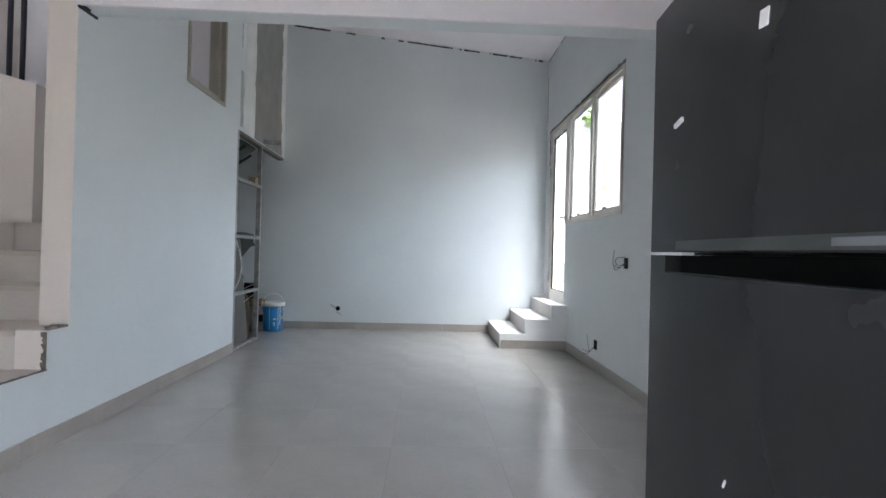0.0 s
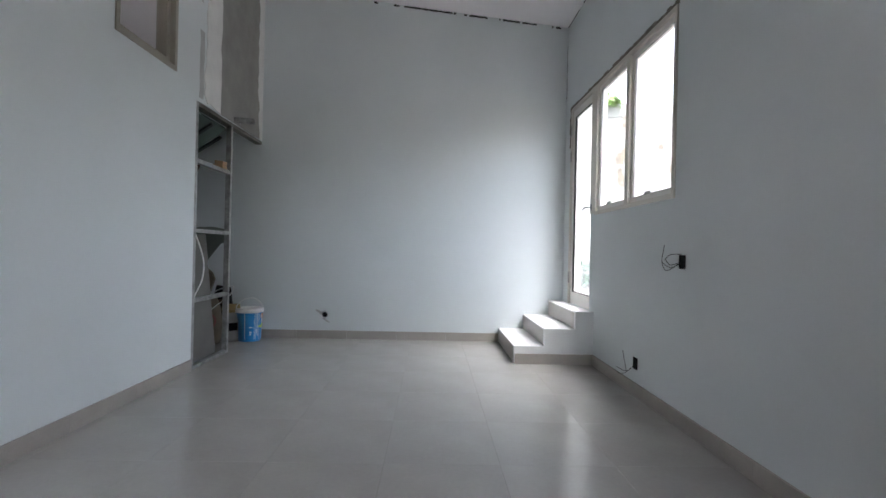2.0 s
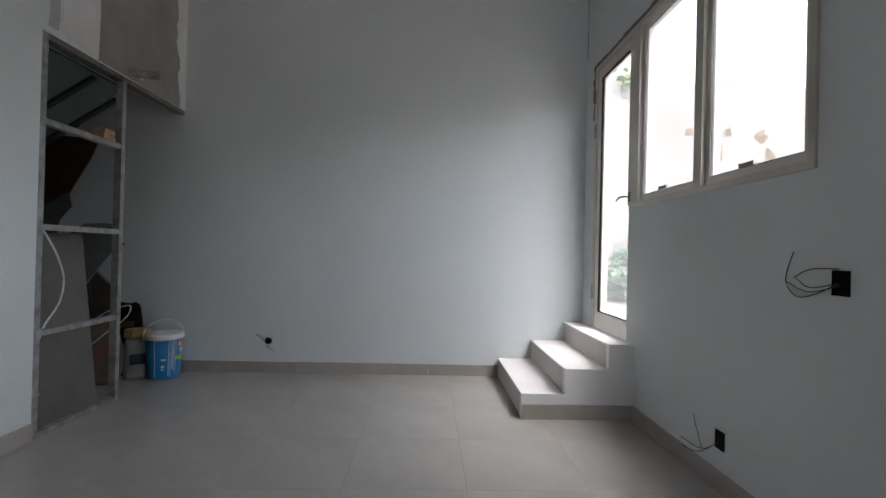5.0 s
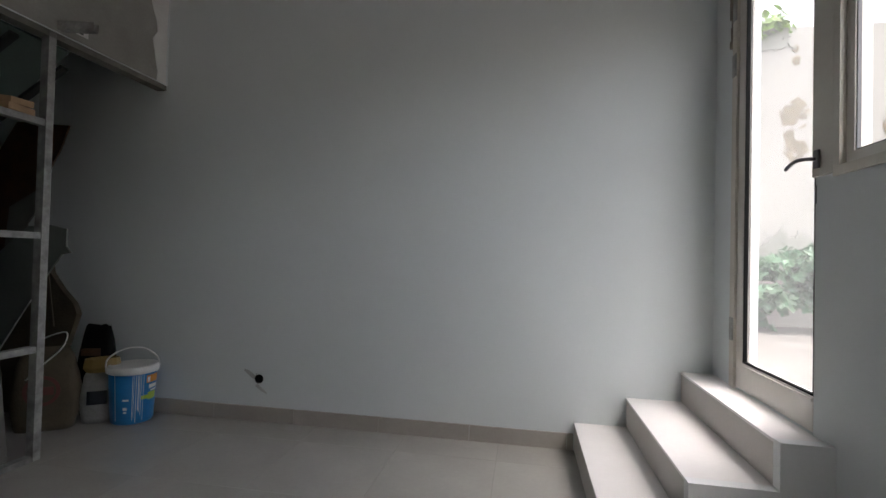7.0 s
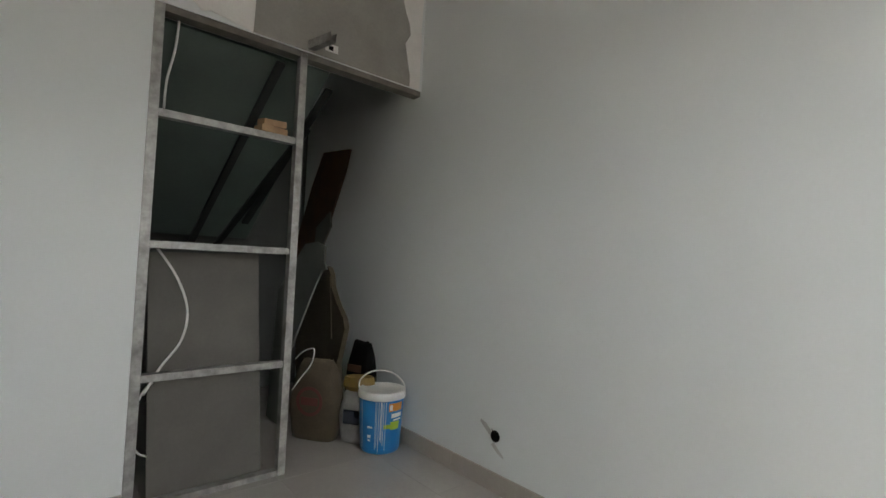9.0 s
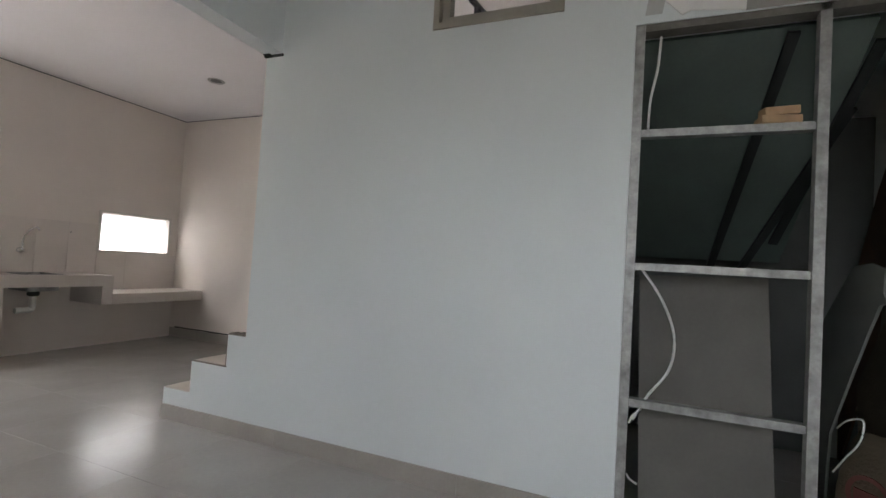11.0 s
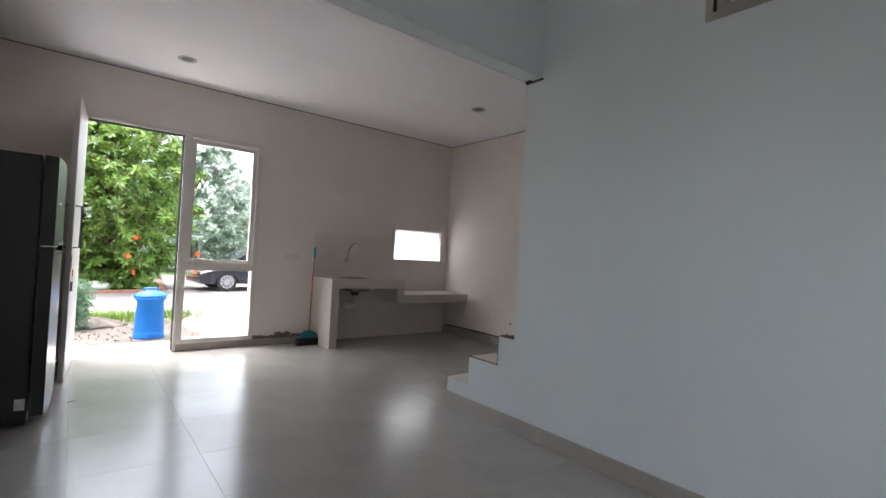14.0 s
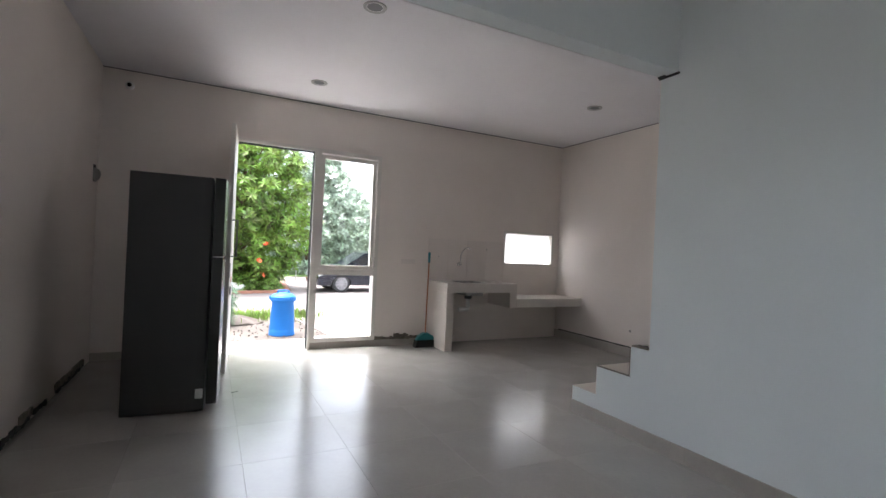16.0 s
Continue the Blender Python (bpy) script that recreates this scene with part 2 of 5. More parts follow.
# green lightened for the glare haze over the garden plant; the shrub shares it
M_IVY = leafy("hazed_green_leaf", (0.13, 0.25, 0.14))


# ---- mesh helpers ----
def part(name, bm, material, parent=None, label="", smooth=False):
    me = bpy.data.meshes.new(name)
    if smooth:
        for f in bm.faces:
            f.smooth = True
    bm.to_mesh(me)
    bm.free()
    me.materials.append(material)
    ob = new(name, me)
    if parent is not None:
        ob.parent = parent
    if label:
        ob["label"] = label
    return ob


def thing(name, label, category, at=(0, 0, 0), group="", rz=0.0):
    ob = new(name)
    ob.matrix_basis = pose(*at, 0, 0, rz)
    ob.empty_display_size = 0.1
    return tagged(ob, label, category, group)


def add_box(bm, x0, x1, y0, y1, z0, z1, m=None):
    vs = [bm.verts.new(p) for p in ((x0, y0, z0), (x1, y0, z0), (x1, y1, z0), (x0, y1, z0), (x0, y0, z1), (x1, y0, z1), (x1, y1, z1), (x0, y1, z1))]
    for q in ((3, 2, 1, 0), (4, 5, 6, 7), (0, 1, 5, 4), (1, 2, 6, 5), (2, 3, 7, 6), (3, 0, 4, 7)):
        bm.faces.new([vs[i] for i in q])
    if m is not None:
        bmesh.ops.transform(bm, matrix=m, verts=vs)
    return vs


def box(*dims, bevel=0.0, m=None):
    bm = bmesh.new()
    add_box(bm, *dims)
    if bevel:
        bmesh.ops.bevel(bm, geom=bm.edges[:], offset=bevel, segments=2, affect="EDGES", profile=0.7)
    if m is not None:
        bmesh.ops.transform(bm, matrix=m, verts=bm.verts)
    return bm


def boxes(*dims_list):
    bm = bmesh.new()
    for d in dims_list:
        add_box(bm, *d)
    return bm


def lathe(profile, seg=32, m=None, bm=None, caps=True):
    """A solid of revolution about z from (radius, height) pairs."""
    bm = bm or bmesh.new()
    rings = []
    for r, z in profile:
        rings.append([bm.verts.new((r * math.cos(2 * math.pi * i / seg), r * math.sin(2 * math.pi * i / seg), z)) for i in range(seg)])
    for a, b in zip(rings, rings[1:]):
        for i in range(seg):
            bm.faces.new((a[i], a[(i + 1) % seg], b[(i + 1) % seg], b[i]))
    if caps:
        bm.faces.new(rings[0][::-1])
        bm.faces.new(rings[-1])
    if m is not None:
        bmesh.ops.transform(bm, matrix=m, verts=[v for r in rings for v in r])
    return bm


def tube(points, r, seg=8, bm=None, taper=None):
    """A round tube along points."""
    bm = bm or bmesh.new()
    pts = [Vector(p) for p in points]
    rings = []
    up = Vector((0.13, 0.2, 0.97)).normalized()
    for i, p in enumerate(pts):
        d = (pts[min(i + 1, len(pts) - 1)] - pts[max(i - 1, 0)]).normalized()
        a = d.cross(up if abs(d.dot(up)) < 0.95 else Vector((1, 0, 0))).normalized()
        b = d.cross(a)
        rad = r if taper is None else r + (taper - r) * i / (len(pts) - 1)
        rings.append([bm.verts.new(p + a * rad * math.cos(2 * math.pi * k / seg) + b * rad * math.sin(2 * math.pi * k / seg)) for k in range(seg)])
    for a, b in zip(rings, rings[1:]):
        for k in range(seg):
            bm.faces.new((a[k], a[(k + 1) % seg], b[(k + 1) % seg], b[k]))
    bm.faces.new(rings[0][::-1])
    bm.faces.new(rings[-1])
    return bm


def bend(points, n=6):
    """A smooth line through points."""
    pts = [Vector(p) for p in points]
    out = []
    for i in range(len(pts) - 1):
        a, b, c, d = pts[max(i - 1, 0)], pts[i], pts[i + 1], pts[min(i + 2, len(pts) - 1)]
        for k in range(n):
            t = k / n
            out.append(0.5 * ((2 * b) + (c - a) * t + (2 * a - 5 * b + 4 * c - d) * t * t + (3 * b - a - 3 * c + d) * t ** 3))
    out.append(pts[-1])
    return out


def prism(outline, y0, y1, axis="y", m=None):
    """A flat outline pushed from y0 to y1 along an axis; outline in the other two axes."""
    bm = bmesh.new()
    put = {"y": lambda a, b, t: (a, t, b), "x": lambda a, b, t: (t, a, b), "z": lambda a, b, t: (a, b, t)}[axis]
    lo = [bm.verts.new(put(a, b, y0)) for a, b in outline]
    hi = [bm.verts.new(put(a, b, y1)) for a, b in outline]
    n = len(outline)
    bm.faces.new(lo)
    bm.faces.new(hi[::-1])
    for i in range(n):
        bm.faces.new((lo[i], hi[i], hi[(i + 1) % n], lo[(i + 1) % n]))
    bmesh.ops.recalc_face_normals(bm, faces=bm.faces)
    if m is not None:
        bmesh.ops.transform(bm, matrix=m, verts=bm.verts)
    return bm


def structure(name, bm, material, label, parent=None):
    return tagged(part(name, bm, material, parent, label), kind="structure")


# ---- plan (metres): house front at y 0, back wall at y YB ----
XR, YB, XK = 3.69, 7.298, -2.16
ZC = 2.93          # ceiling of the front room
YE = 3.49           # front end of the blue stair wall
T = 0.14


def roof_z(x, y):
    return 3.86 + (XR - x) * 0.103 + (YB - y) * 0.0


# ---- walls ----
FL = -0.02
structure("wall_south", boxes((XK - T, -2.045, -T, 0, FL, ZC + 0.1), (-2.045, -1.14, -T, 0, FL, 1.08), (-2.045, -1.14, -T, 0, 1.575, ZC + 0.1),
          (-1.14, 0.765, -T, 0, FL, ZC + 0.1), (0.765, 1.54, -T, 0, FL, 0.09), (0.765, 2.47, -T, 0, 2.40, ZC + 0.1), (2.47, XR + T, -T, 0, FL, ZC + 0.1)),
          M_BEIGE, "warm beige plastered front wall with a tall door opening and a small low window")
structure("wall_kitchen_side", box(XK - T, XK, 0, YB + T, FL, 6.2), M_BEIGE, "warm beige plastered side wall of the kitchen corner")
structure("wall_east_front", box(XR, XR + T, 0, 3.2, FL, ZC + 0.1), M_BEIGE, "warm beige plastered party wall behind the fridge")
structure("wall_east", boxes((XR, XR + T, 3.2, 4.70, FL, 3.90), (XR, XR + T, 4.70, 6.215, FL, 1.485), (XR, XR + T, 6.215, 7.08, FL, 0.515), (XR, XR + 0.03, 6.215, 6.335, 0.515, 1.50),
          (XR, XR + T, 4.70, 7.08, 2.78, 3.90), (XR, XR + T, 7.08, YB + T, FL, 3.90)), M_BLUE, "pale blue plastered wall with a garden door and two windows")
structure("wall_north", box(XK - T, XR + T, YB, YB + T, FL, 5.2), M_BLUE, "pale blue plastered tall back wall")
# stair wall: its lower end is stepped like the stair
structure("wall_stair", prism([(2.78, 0.0), (2.78, 0.209), (3.03, 0.209), (3.03, 0.425), (3.34, 0.425), (3.34, 0.636), (YE, 0.636), (YE, 2.475), (3.62, 2.475), (3.62, 5.2),
          (4.685, 5.2), (4.685, 2.48), (5.40, 2.48), (5.40, 5.2), (YB, 5.2), (YB, 2.36), (5.737, 2.36), (5.737, 0.0)], -0.165, 0.0, "x"), M_BLUE,
          "pale blue stair wall with stepped lower end and a storage opening")
for y0, y1, z0, z1 in ((YE - 0.004, YE - 0.0005, 0.637, ZC), (3.336, 3.3395, 0.426, 0.635), (3.026, 3.0295, 0.21, 0.424), (2.776, 2.7795, 0.0, 0.208)):
    structure("wall_end", box(-0.165, -0.001, y0, y1, z0, z1), M_BEIGE, "warm beige end face of the stair wall")
for y0, y1, z0, z1 in ((3.343, YE - 0.005, 0.6365, 0.640), (3.032, 3.335, 0.4255, 0.429), (2.782, 3.025, 0.2095, 0.213)):
    structure("wall_step_cap", box(-0.166, -0.002, y0, y1, z0, z1), M_STAIR, "beige worn top of the stepped stair wall")
_r = random.Random(17)
bm = bmesh.new()
for _k in range(16):
    _z = 0.43 + _k * 0.0125
    add_box(bm, -_r.uniform(0.012, 0.03), 0.0015, 3.331, 3.3355, _z, _z + 0.0126)
for _k in range(22):
    _y = 3.03 + _k * 0.0142
    add_box(bm, -_r.uniform(0.003, 0.015), 0.0015, _y, _y + 0.0144, 0.423, 0.4305)
for _k in range(9):
    _y = 3.345 + _k * 0.015
    add_box(bm, -_r.uniform(0.02, 0.08), 0.003, _y, _y + 0.0152, 0.638, 0.638 + _r.uniform(0.004, 0.018))
structure("worn_edge", bm, M_CRUMBLE, "dark broken tile edge along the stepped wall")
structure("wall_above_window", box(-0.165, 0, 4.685, 5.40, 3.38, 5.2), M_BLUE, "pale blue wall above the high stair window")
structure("beam", box(0.0, XR, YE, 3.62, 2.475, 5.2), M_BLUE, "pale blue downstand beam between the front room and the tall rear room")
structure("beam_face", box(0.0, XR, YE - 0.02, YE - 0.001, 2.472, ZC - 0.003), M_CEIL, "white painted front face of the beam", None)
structure("ceiling", boxes((XK, XR, 0, 2.76, ZC, ZC + 0.1), (-0.0, XR, 2.76, YE, ZC, ZC + 0.1)), M_CEIL, "smooth white ceiling of the front room")
bm = bmesh.new()
vs = [bm.verts.new((x, y, roof_z(x, y) + dz)) for dz in (0, 0.1) for x, y in ((-0.05, 3.55), (XR + T, 3.55), (XR + T, YB + T), (-0.05, YB + T))]
for q in ((0, 1, 2, 3), (7, 6, 5, 4), (0, 4, 5, 1), (1, 5, 6, 2), (2, 6, 7, 3), (3, 7, 4, 0)):
    bm.faces.new([vs[i] for i in q])
structure("ceiling_rear", bm, M_CEIL, "sloping white ceiling of the tall rear room")
structure("ceiling_stairwell", box(XK, -0.06, 2.76, YB, 5.2, 5.3), M_CEIL, "white ceiling high above the stairwell")
structure("wall_stairwell_front", box(XK, 0, 2.66, 2.76, ZC + 0.1, 5.2), M_BEIGE, "plain wall above the stairwell's edge")
structure("wall_stairwell", box(XK, -0.165, 5.62, 5.69, 1.27, 5.2), M_CEIL, "white wall at the far side of the stairwell")
structure("roof_slab", box(XK - T, XR + T, -T, YE, 5.3, 5.4), M_CEIL, "plain roof slab over the upper floor")

# ---- stair ----
RIS = (0.209, 0.425, 0.636, 0.843, 1.048, 1.252)
TRD = (2.78, 3.03, 3.34, 3.69, 3.99, 4.28)
for i, (z, y) in enumerate(zip(RIS, TRD)):
    y2 = TRD[i + 1] if i < 5 else 5.61
    zb = RIS[i - 1] if i else 0.0
    structure("stair_tread", box(-1.0, -0.167, y - 0.012, y2, z - 0.03, z, bevel=0.004), M_STAIR, "beige tiled stair tread with a worn nosing")
    structure("stair_riser", box(-1.0, -0.167, y, y + 0.03, zb, z - 0.031), M_COUNTER, "off-white stair riser")
structure("stair_parapet", prism([(-2.15, 1.252), (-1.02, 1.252), (-1.02, 2.33), (-1.32, 2.41), (-2.15, 2.64)], 4.45, 4.55), M_BEIGE, "beige stair parapet with a sloping top")
structure("stair_side", box(-1.06, -1.001, 2.78, 4.45, 0, 1.24), M_BEIGE, "beige closing wall under the stair")

# ---- railing on the parapet ----
rail = thing("stair_railing", "black painted iron railing on the beige stair parapet", "railing")
for x in (-1.27, -1.17):
    part("post", tube([(x, 4.50, 2.36), (x, 4.50, 3.32)], 0.018), M_RAIL, rail)
part("handrail", tube([(-2.15, 4.50, 3.5), (-1.05, 4.50, 3.28)], 0.025), M_RAIL, rail)

# ---- floor ----
floor = structure("floor", boxes((XK, XR, 0, YB, -0.06, -0.0015)), M_GROUT, "greige porcelain tiled floor with thin grout lines")

# ---- steps at the garden door ----
gs = thing("garden_step", "three tiled steps, treads lightened for daylight, with plastered side below the garden door", "steps", (0, 0, 0))
sx, sz = (2.915, 3.215, 3.52, XR), (0.167, 0.341, 0.515)
for i in range(3):
    part("tread", box(sx[i] - 0.004, sx[i + 1] if i < 2 else XR, 6.25, YB, sz[i] - 0.012, sz[i], bevel=0.003), M_STEP, gs)
    part("riser", box(sx[i], sx[i] + 0.012, 6.25, YB, (sz[i - 1] if i else 0), sz[i] - 0.013), M_RISER, gs)
part("side", prism([(sx[0] + 0.013, 0), (XR, 0), (XR, sz[2] - 0.013), (sx[2] + 0.013, sz[2] - 0.013), (sx[2] + 0.013, sz[1] - 0.013), (sx[1] + 0.013, sz[1] - 0.013), (sx[1] + 0.013, sz[0] - 0.013), (sx[0] + 0.013, sz[0] - 0.013)], 6.251, YB), M_BLUE, gs)
part("side_lip", prism([(sx[0] - 0.008, 0), (XR, 0), (XR, sz[2] + 0.006), (sx[2] - 0.008, sz[2] + 0.006), (sx[2] - 0.008, sz[1] + 0.006), (sx[1] - 0.008, sz[1] + 0.006), (sx[1] - 0.008, sz[0] + 0.006), (sx[0] - 0.008, sz[0] + 0.006)], 6.20, 6.249), M_STEPSIDE, gs, "pale plastered lip along the steps' open side")


# ---- door and windows: a frame of bars and a pane ----
def bars(y0, y1, z0, z1, w, x0, x1):
    """Four bars round an opening in a wall that faces x."""
    return boxes((x0, x1, y0, y1, z0, z0 + w), (x0, x1, y0, y1, z1 - w, z1), (x0, x1, y0, y0 + w, z0 + w, z1 - w), (x0, x1, y1 - w, y1, z0 + w, z1 - w))


def bars_x(x0, x1, z0, z1, w, y0, y1):
    return boxes((x0, x1, y0, y1, z0, z0 + w), (x0, x1, y0, y1, z1 - w, z1), (x0, x0 + w, y0, y1, z0 + w, z1 - w), (x1 - w, x1, y0, y1, z0 + w, z1 - w))


def pane(bm, parent, mat=None, label=""):
    p = part("pane", bm, mat or M_GLASS, parent, label)
    p.visible_shadow = False
    return p


for name, y0, y1 in (("window_1", 4.70, 5.465), ("window_2", 5.465, 6.215)):
    w = tagged(thing(name, "tall clear window in a champagne aluminium frame", "window"), kind="structure")
    part("window_frame", bars(y0, y1, 1.485, 2.78, 0.035, XR - 0.012, XR + 0.09), M_ALU, w)
    part("sash", bars(y0 + 0.036, y1 - 0.036, 1.521, 2.744, 0.04, XR + 0.01, XR + 0.05), M_WHITEALU, w)
    part("latch", box(XR - 0.012, XR + 0.008, (y0 + y1) / 2 - 0.05, (y0 + y1) / 2 + 0.05, 1.56, 1.58, bevel=0.004), M_STEEL, w)
    pane(box(XR + 0.028, XR + 0.032, y0 + 0.076, y1 - 0.076, 1.561, 2.704), w)
    part("gasket", bars(y0 + 0.0765, y1 - 0.0765, 1.5615, 2.7035, 0.005, XR + 0.015, XR + 0.027), M_CUP, w)
d = tagged(thing("door_1", "closed glazed garden door in a champagne aluminium frame with a lever handle", "door"), kind="structure")
part("door_frame", boxes((XR - 0.012, XR + 0.034, 6.216, 6.335, 1.501, 2.74), (XR - 0.012, XR + 0.09, 7.00, 7.05, 0.515, 2.74), (XR - 0.012, XR + 0.09, 6.216, 7.05, 2.741, 2.78)), M_ALU, d)
part("door_leaf", boxes((XR + 0.036, XR + 0.08, 6.242, 6.34, 0.525, 2.738), (XR + 0.001, XR + 0.05, 6.93, 6.998, 0.525, 2.738), (XR + 0.001, XR + 0.05, 6.341, 6.929, 0.525, 0.66), (XR + 0.001, XR + 0.05, 6.341, 6.929, 2.66, 2.738)), M_WHITEALU, d)
pane(box(XR + 0.022, XR + 0.028, 6.34, 6.93, 0.66, 2.66), d, M_HAZED, "clear pane with glare haze mixed in")
part("glazing_bead", box(XR + 0.030, XR + 0.04, 6.92, 6.929, 0.662, 2.658), M_WHITEALU, d)
part("gasket", bars(6.341, 6.929, 0.661, 2.659, 0.007, XR + 0.003, XR + 0.021), M_BLACK, d)
part("sill_bead", box(XR - 0.006, XR, 6.341, 6.929, 0.64, 0.652), M_WHITEALU, d)
part("handle_plate", box(XR - 0.022, XR - 0.013, 6.285, 6.315, 1.53, 1.60, bevel=0.004), M_CUP, d, "dull grey handle plate")
part("door_handle", tube(bend([(XR - 0.02, 6.30, 1.565), (XR - 0.055, 6.305, 1.565), (XR - 0.06, 6.36, 1.567), (XR - 0.055, 6.42, 1.555), (XR - 0.055, 6.435, 1.548)]), 0.0075), M_CUP, d, "dull grey lever handle")
part("keyhole_plate", box(XR - 0.003, XR - 0.0005, 6.325, 6.336, 1.40, 1.47, bevel=0.001), M_CUP, d)
for z in (0.76, 2.16, 2.46):
    part("hinge", box(XR - 0.016, XR - 0.0125, 7.018, 7.046, z, z + 0.12, bevel=0.0015), M_STEEL, d, "grey hinge leaf")
    part("hinge_pin", lathe([(0.007, 0), (0.007, 0.12)], 10, pose(XR - 0.012, 7.008, z)), M_STEEL, d)

# front door and its side light
w = tagged(thing("window_3", "fixed side light beside the front door, two clear panes in a white aluminium frame", "window"), kind="structure")
part("window_frame", bars_x(0.765, 1.565, 0.08, 2.40, 0.05, -0.11, 0.02), M_WHITEALU, w)
part("transom", box(0.815, 1.515, -0.11, 0.018, 0.89, 0.965), M_WHITEALU, w)
part("sash", bars_x(0.816, 1.514, 0.966, 2.339, 0.045, -0.06, -0.01), M_WHITEALU, w)
pane(box(0.861, 1.469, -0.04, -0.034, 1.011, 2.294), w)
pane(box(0.816, 1.514, -0.04, -0.034, 0.131, 0.889), w)
part("latch", box(1.06, 1.20, -0.009, 0.006, 0.967, 0.985, bevel=0.003), M_WHITEALU, w)
d = tagged(thing("door_2", "front door standing wide open, white aluminium leaf with long pull handles", "door"), kind="structure")
part("door_frame", boxes((1.566, 1.595, -0.11, 0.02, 0.0, 2.40), (2.435, 2.465, -0.11, 0.02, 0.0, 2.40), (1.595, 2.435, -0.11, 0.02, 2.36, 2.40)), M_WHITEALU, d)
leaf = Matrix.Translation((2.475, 0.02, 0)) @ pose(0, 0, 0, 0, 0, 86)
part("door_gasket", boxes((1.5955, 1.602, -0.10, -0.005, 0.0, 2.352), (1.5955, 2.4345, -0.10, -0.005, 2.353, 2.3595)), M_BLACK, d)
part("door_leaf", box(0.0, 0.84, 0, 0.04, 0.01, 2.355, m=leaf, bevel=0.003), M_WHITEALU, d)
for s_ in (-0.045, 0.085):
    part("door_handle", tube([(0.74, 0.02, 1.10), (0.74, s_, 1.10), (0.74, s_, 1.45), (0.74, 0.02, 1.45)], 0.012, 4), M_CUP, d, "dark grey pull handle").matrix_basis = leaf
part("lock_plate", box(0.80, 0.835, -0.004, 0.044, 0.90, 1.04, bevel=0.003), M_CUP, d).matrix_basis = leaf
part("key_tag", box(0.80, 0.82, 0.05, 0.056, 0.86, 0.92), M_ORANGE, d).matrix_basis = leaf
part("bolt", tube([(0.81, 0.05, 0.74), (0.81, 0.05, 0.82)], 0.008), M_CUP, d).matrix_basis = leaf
w = tagged(thing("window_4", "small frosted window in a white frame low above the counter", "window"), kind="structure")
part("window_frame", bars_x(-2.045, -1.14, 1.08, 1.575, 0.03, -0.10, 0.012), M_WHITEALU, w)
pane(box(-2.015, -1.17, -0.05, -0.045, 1.11, 1.545), w, M_FROST)
w = tagged(thing("window_5", "high internal stair window in an olive grey aluminium frame", "window"), kind="structure")
part("window_frame", bars(4.685, 5.40, 2.48, 3.38, 0.035, -0.14, 0.012), M_OLIVE, w)
part("sash", bars(4.721, 5.364, 2.516, 3.344, 0.045, -0.09, -0.03), M_OLIVE, w)
pane(box(-0.062, -0.058, 4.766, 5.319, 2.561, 3.299), w)


# ---- kitchen counter ----
c = thing("kitchen_counter", "off-white cement kitchen counter with a lower shelf end", "counter")
part("leg", box(-0.07, 0.03, 0.0, 0.55, 0, 0.729, bevel=0.004), M_COUNTER, c)
part("worktop", boxes((-0.24, 0.03, 0.0, 0.55, 0.73, 0.845), (-1.02, -0.62, 0.0, 0.55, 0.73, 0.845), (-0.62, -0.24, 0, 0.11, 0.73, 0.845), (-0.62, -0.24, 0.44, 0.55, 0.73, 0.845)), M_COUNTER, c)
part("step_side", box(-1.02, -0.91, 0, 0.55, 0.53, 0.7295), M_COUNTER, c)
part("low_shelf", box(XK, -1.021, 0, 0.55, 0.53, 0.645, bevel=0.004), M_COUNTER, c)

# ---- fridge ----
FR = thing("fridge", "tall graphite two-door fridge standing on the tiled floor, stickers still on", "fridge", (2.576, 1.895, 0.0), rz=-2.5)
FW, FD = 0.72, 0.515
part("body", box(0.085, 0.085 + FD, -FW, 0, 0.014, 1.70, bevel=0.012), M_FRIDGE, FR)


def front(s):
    """How far the bowed front stands at s metres along the doors."""
    return 0.004 - 0.012 * math.sin(math.pi * s / FW)


def slab(z0, z1, s0, s1, out=0.0, back=0.075, bm=None):
    """A piece of a door between s0 and s1, with the bowed front."""
    bm = bm or bmesh.new()
    n = max(2, int((s1 - s0) / 0.06))
    o = [(back, -s0)] + [(front(s0 + (s1 - s0) * k / n) - out, -(s0 + (s1 - s0) * k / n)) for k in range(n + 1)] + [(back, -s1)]
    lo = [bm.verts.new((a, b, z0)) for a, b in o]
    hi = [bm.verts.new((a, b, z1)) for a, b in o]
    bm.faces.new(lo[::-1])
    bm.faces.new(hi)
    for k in range(len(o)):
        bm.faces.new((lo[k], lo[(k + 1) % len(o)], hi[(k + 1) % len(o)], hi[k]))
    bmesh.ops.recalc_face_normals(bm, faces=bm.faces)
    return bm


part("freezer_door", slab(1.131, 1.70, 0.0, FW), M_FDOOR, FR, "graphite freezer door")
part("fridge_door", slab(1.084, 1.124, FW - 0.045, FW, bm=slab(1.084, 1.124, 0.0, 0.085, bm=slab(0.06, 1.084, 0.0, FW))), M_FDOOR, FR, "graphite fridge door")
part("grip_recess", box(0.035, 0.07, -FW + 0.045, -0.085, 1.085, 1.125), M_BLACK, FR, "black moulded grip recess")
part("grip_lip", slab(1.0842, 1.0865, 0.086, FW - 0.046, 0.003, 0.03), M_DARKSTEEL, FR, "dark shiny grip lip")
part("trim", slab(1.134, 1.155, 0.14, FW - 0.05, 0.002, 0.01), M_TRIM, FR, "dark grey metal trim strip")
part("trim_badge", slab(1.139, 1.150, FW - 0.17, FW - 0.06, 0.003, 0.009), M_CUP, FR)
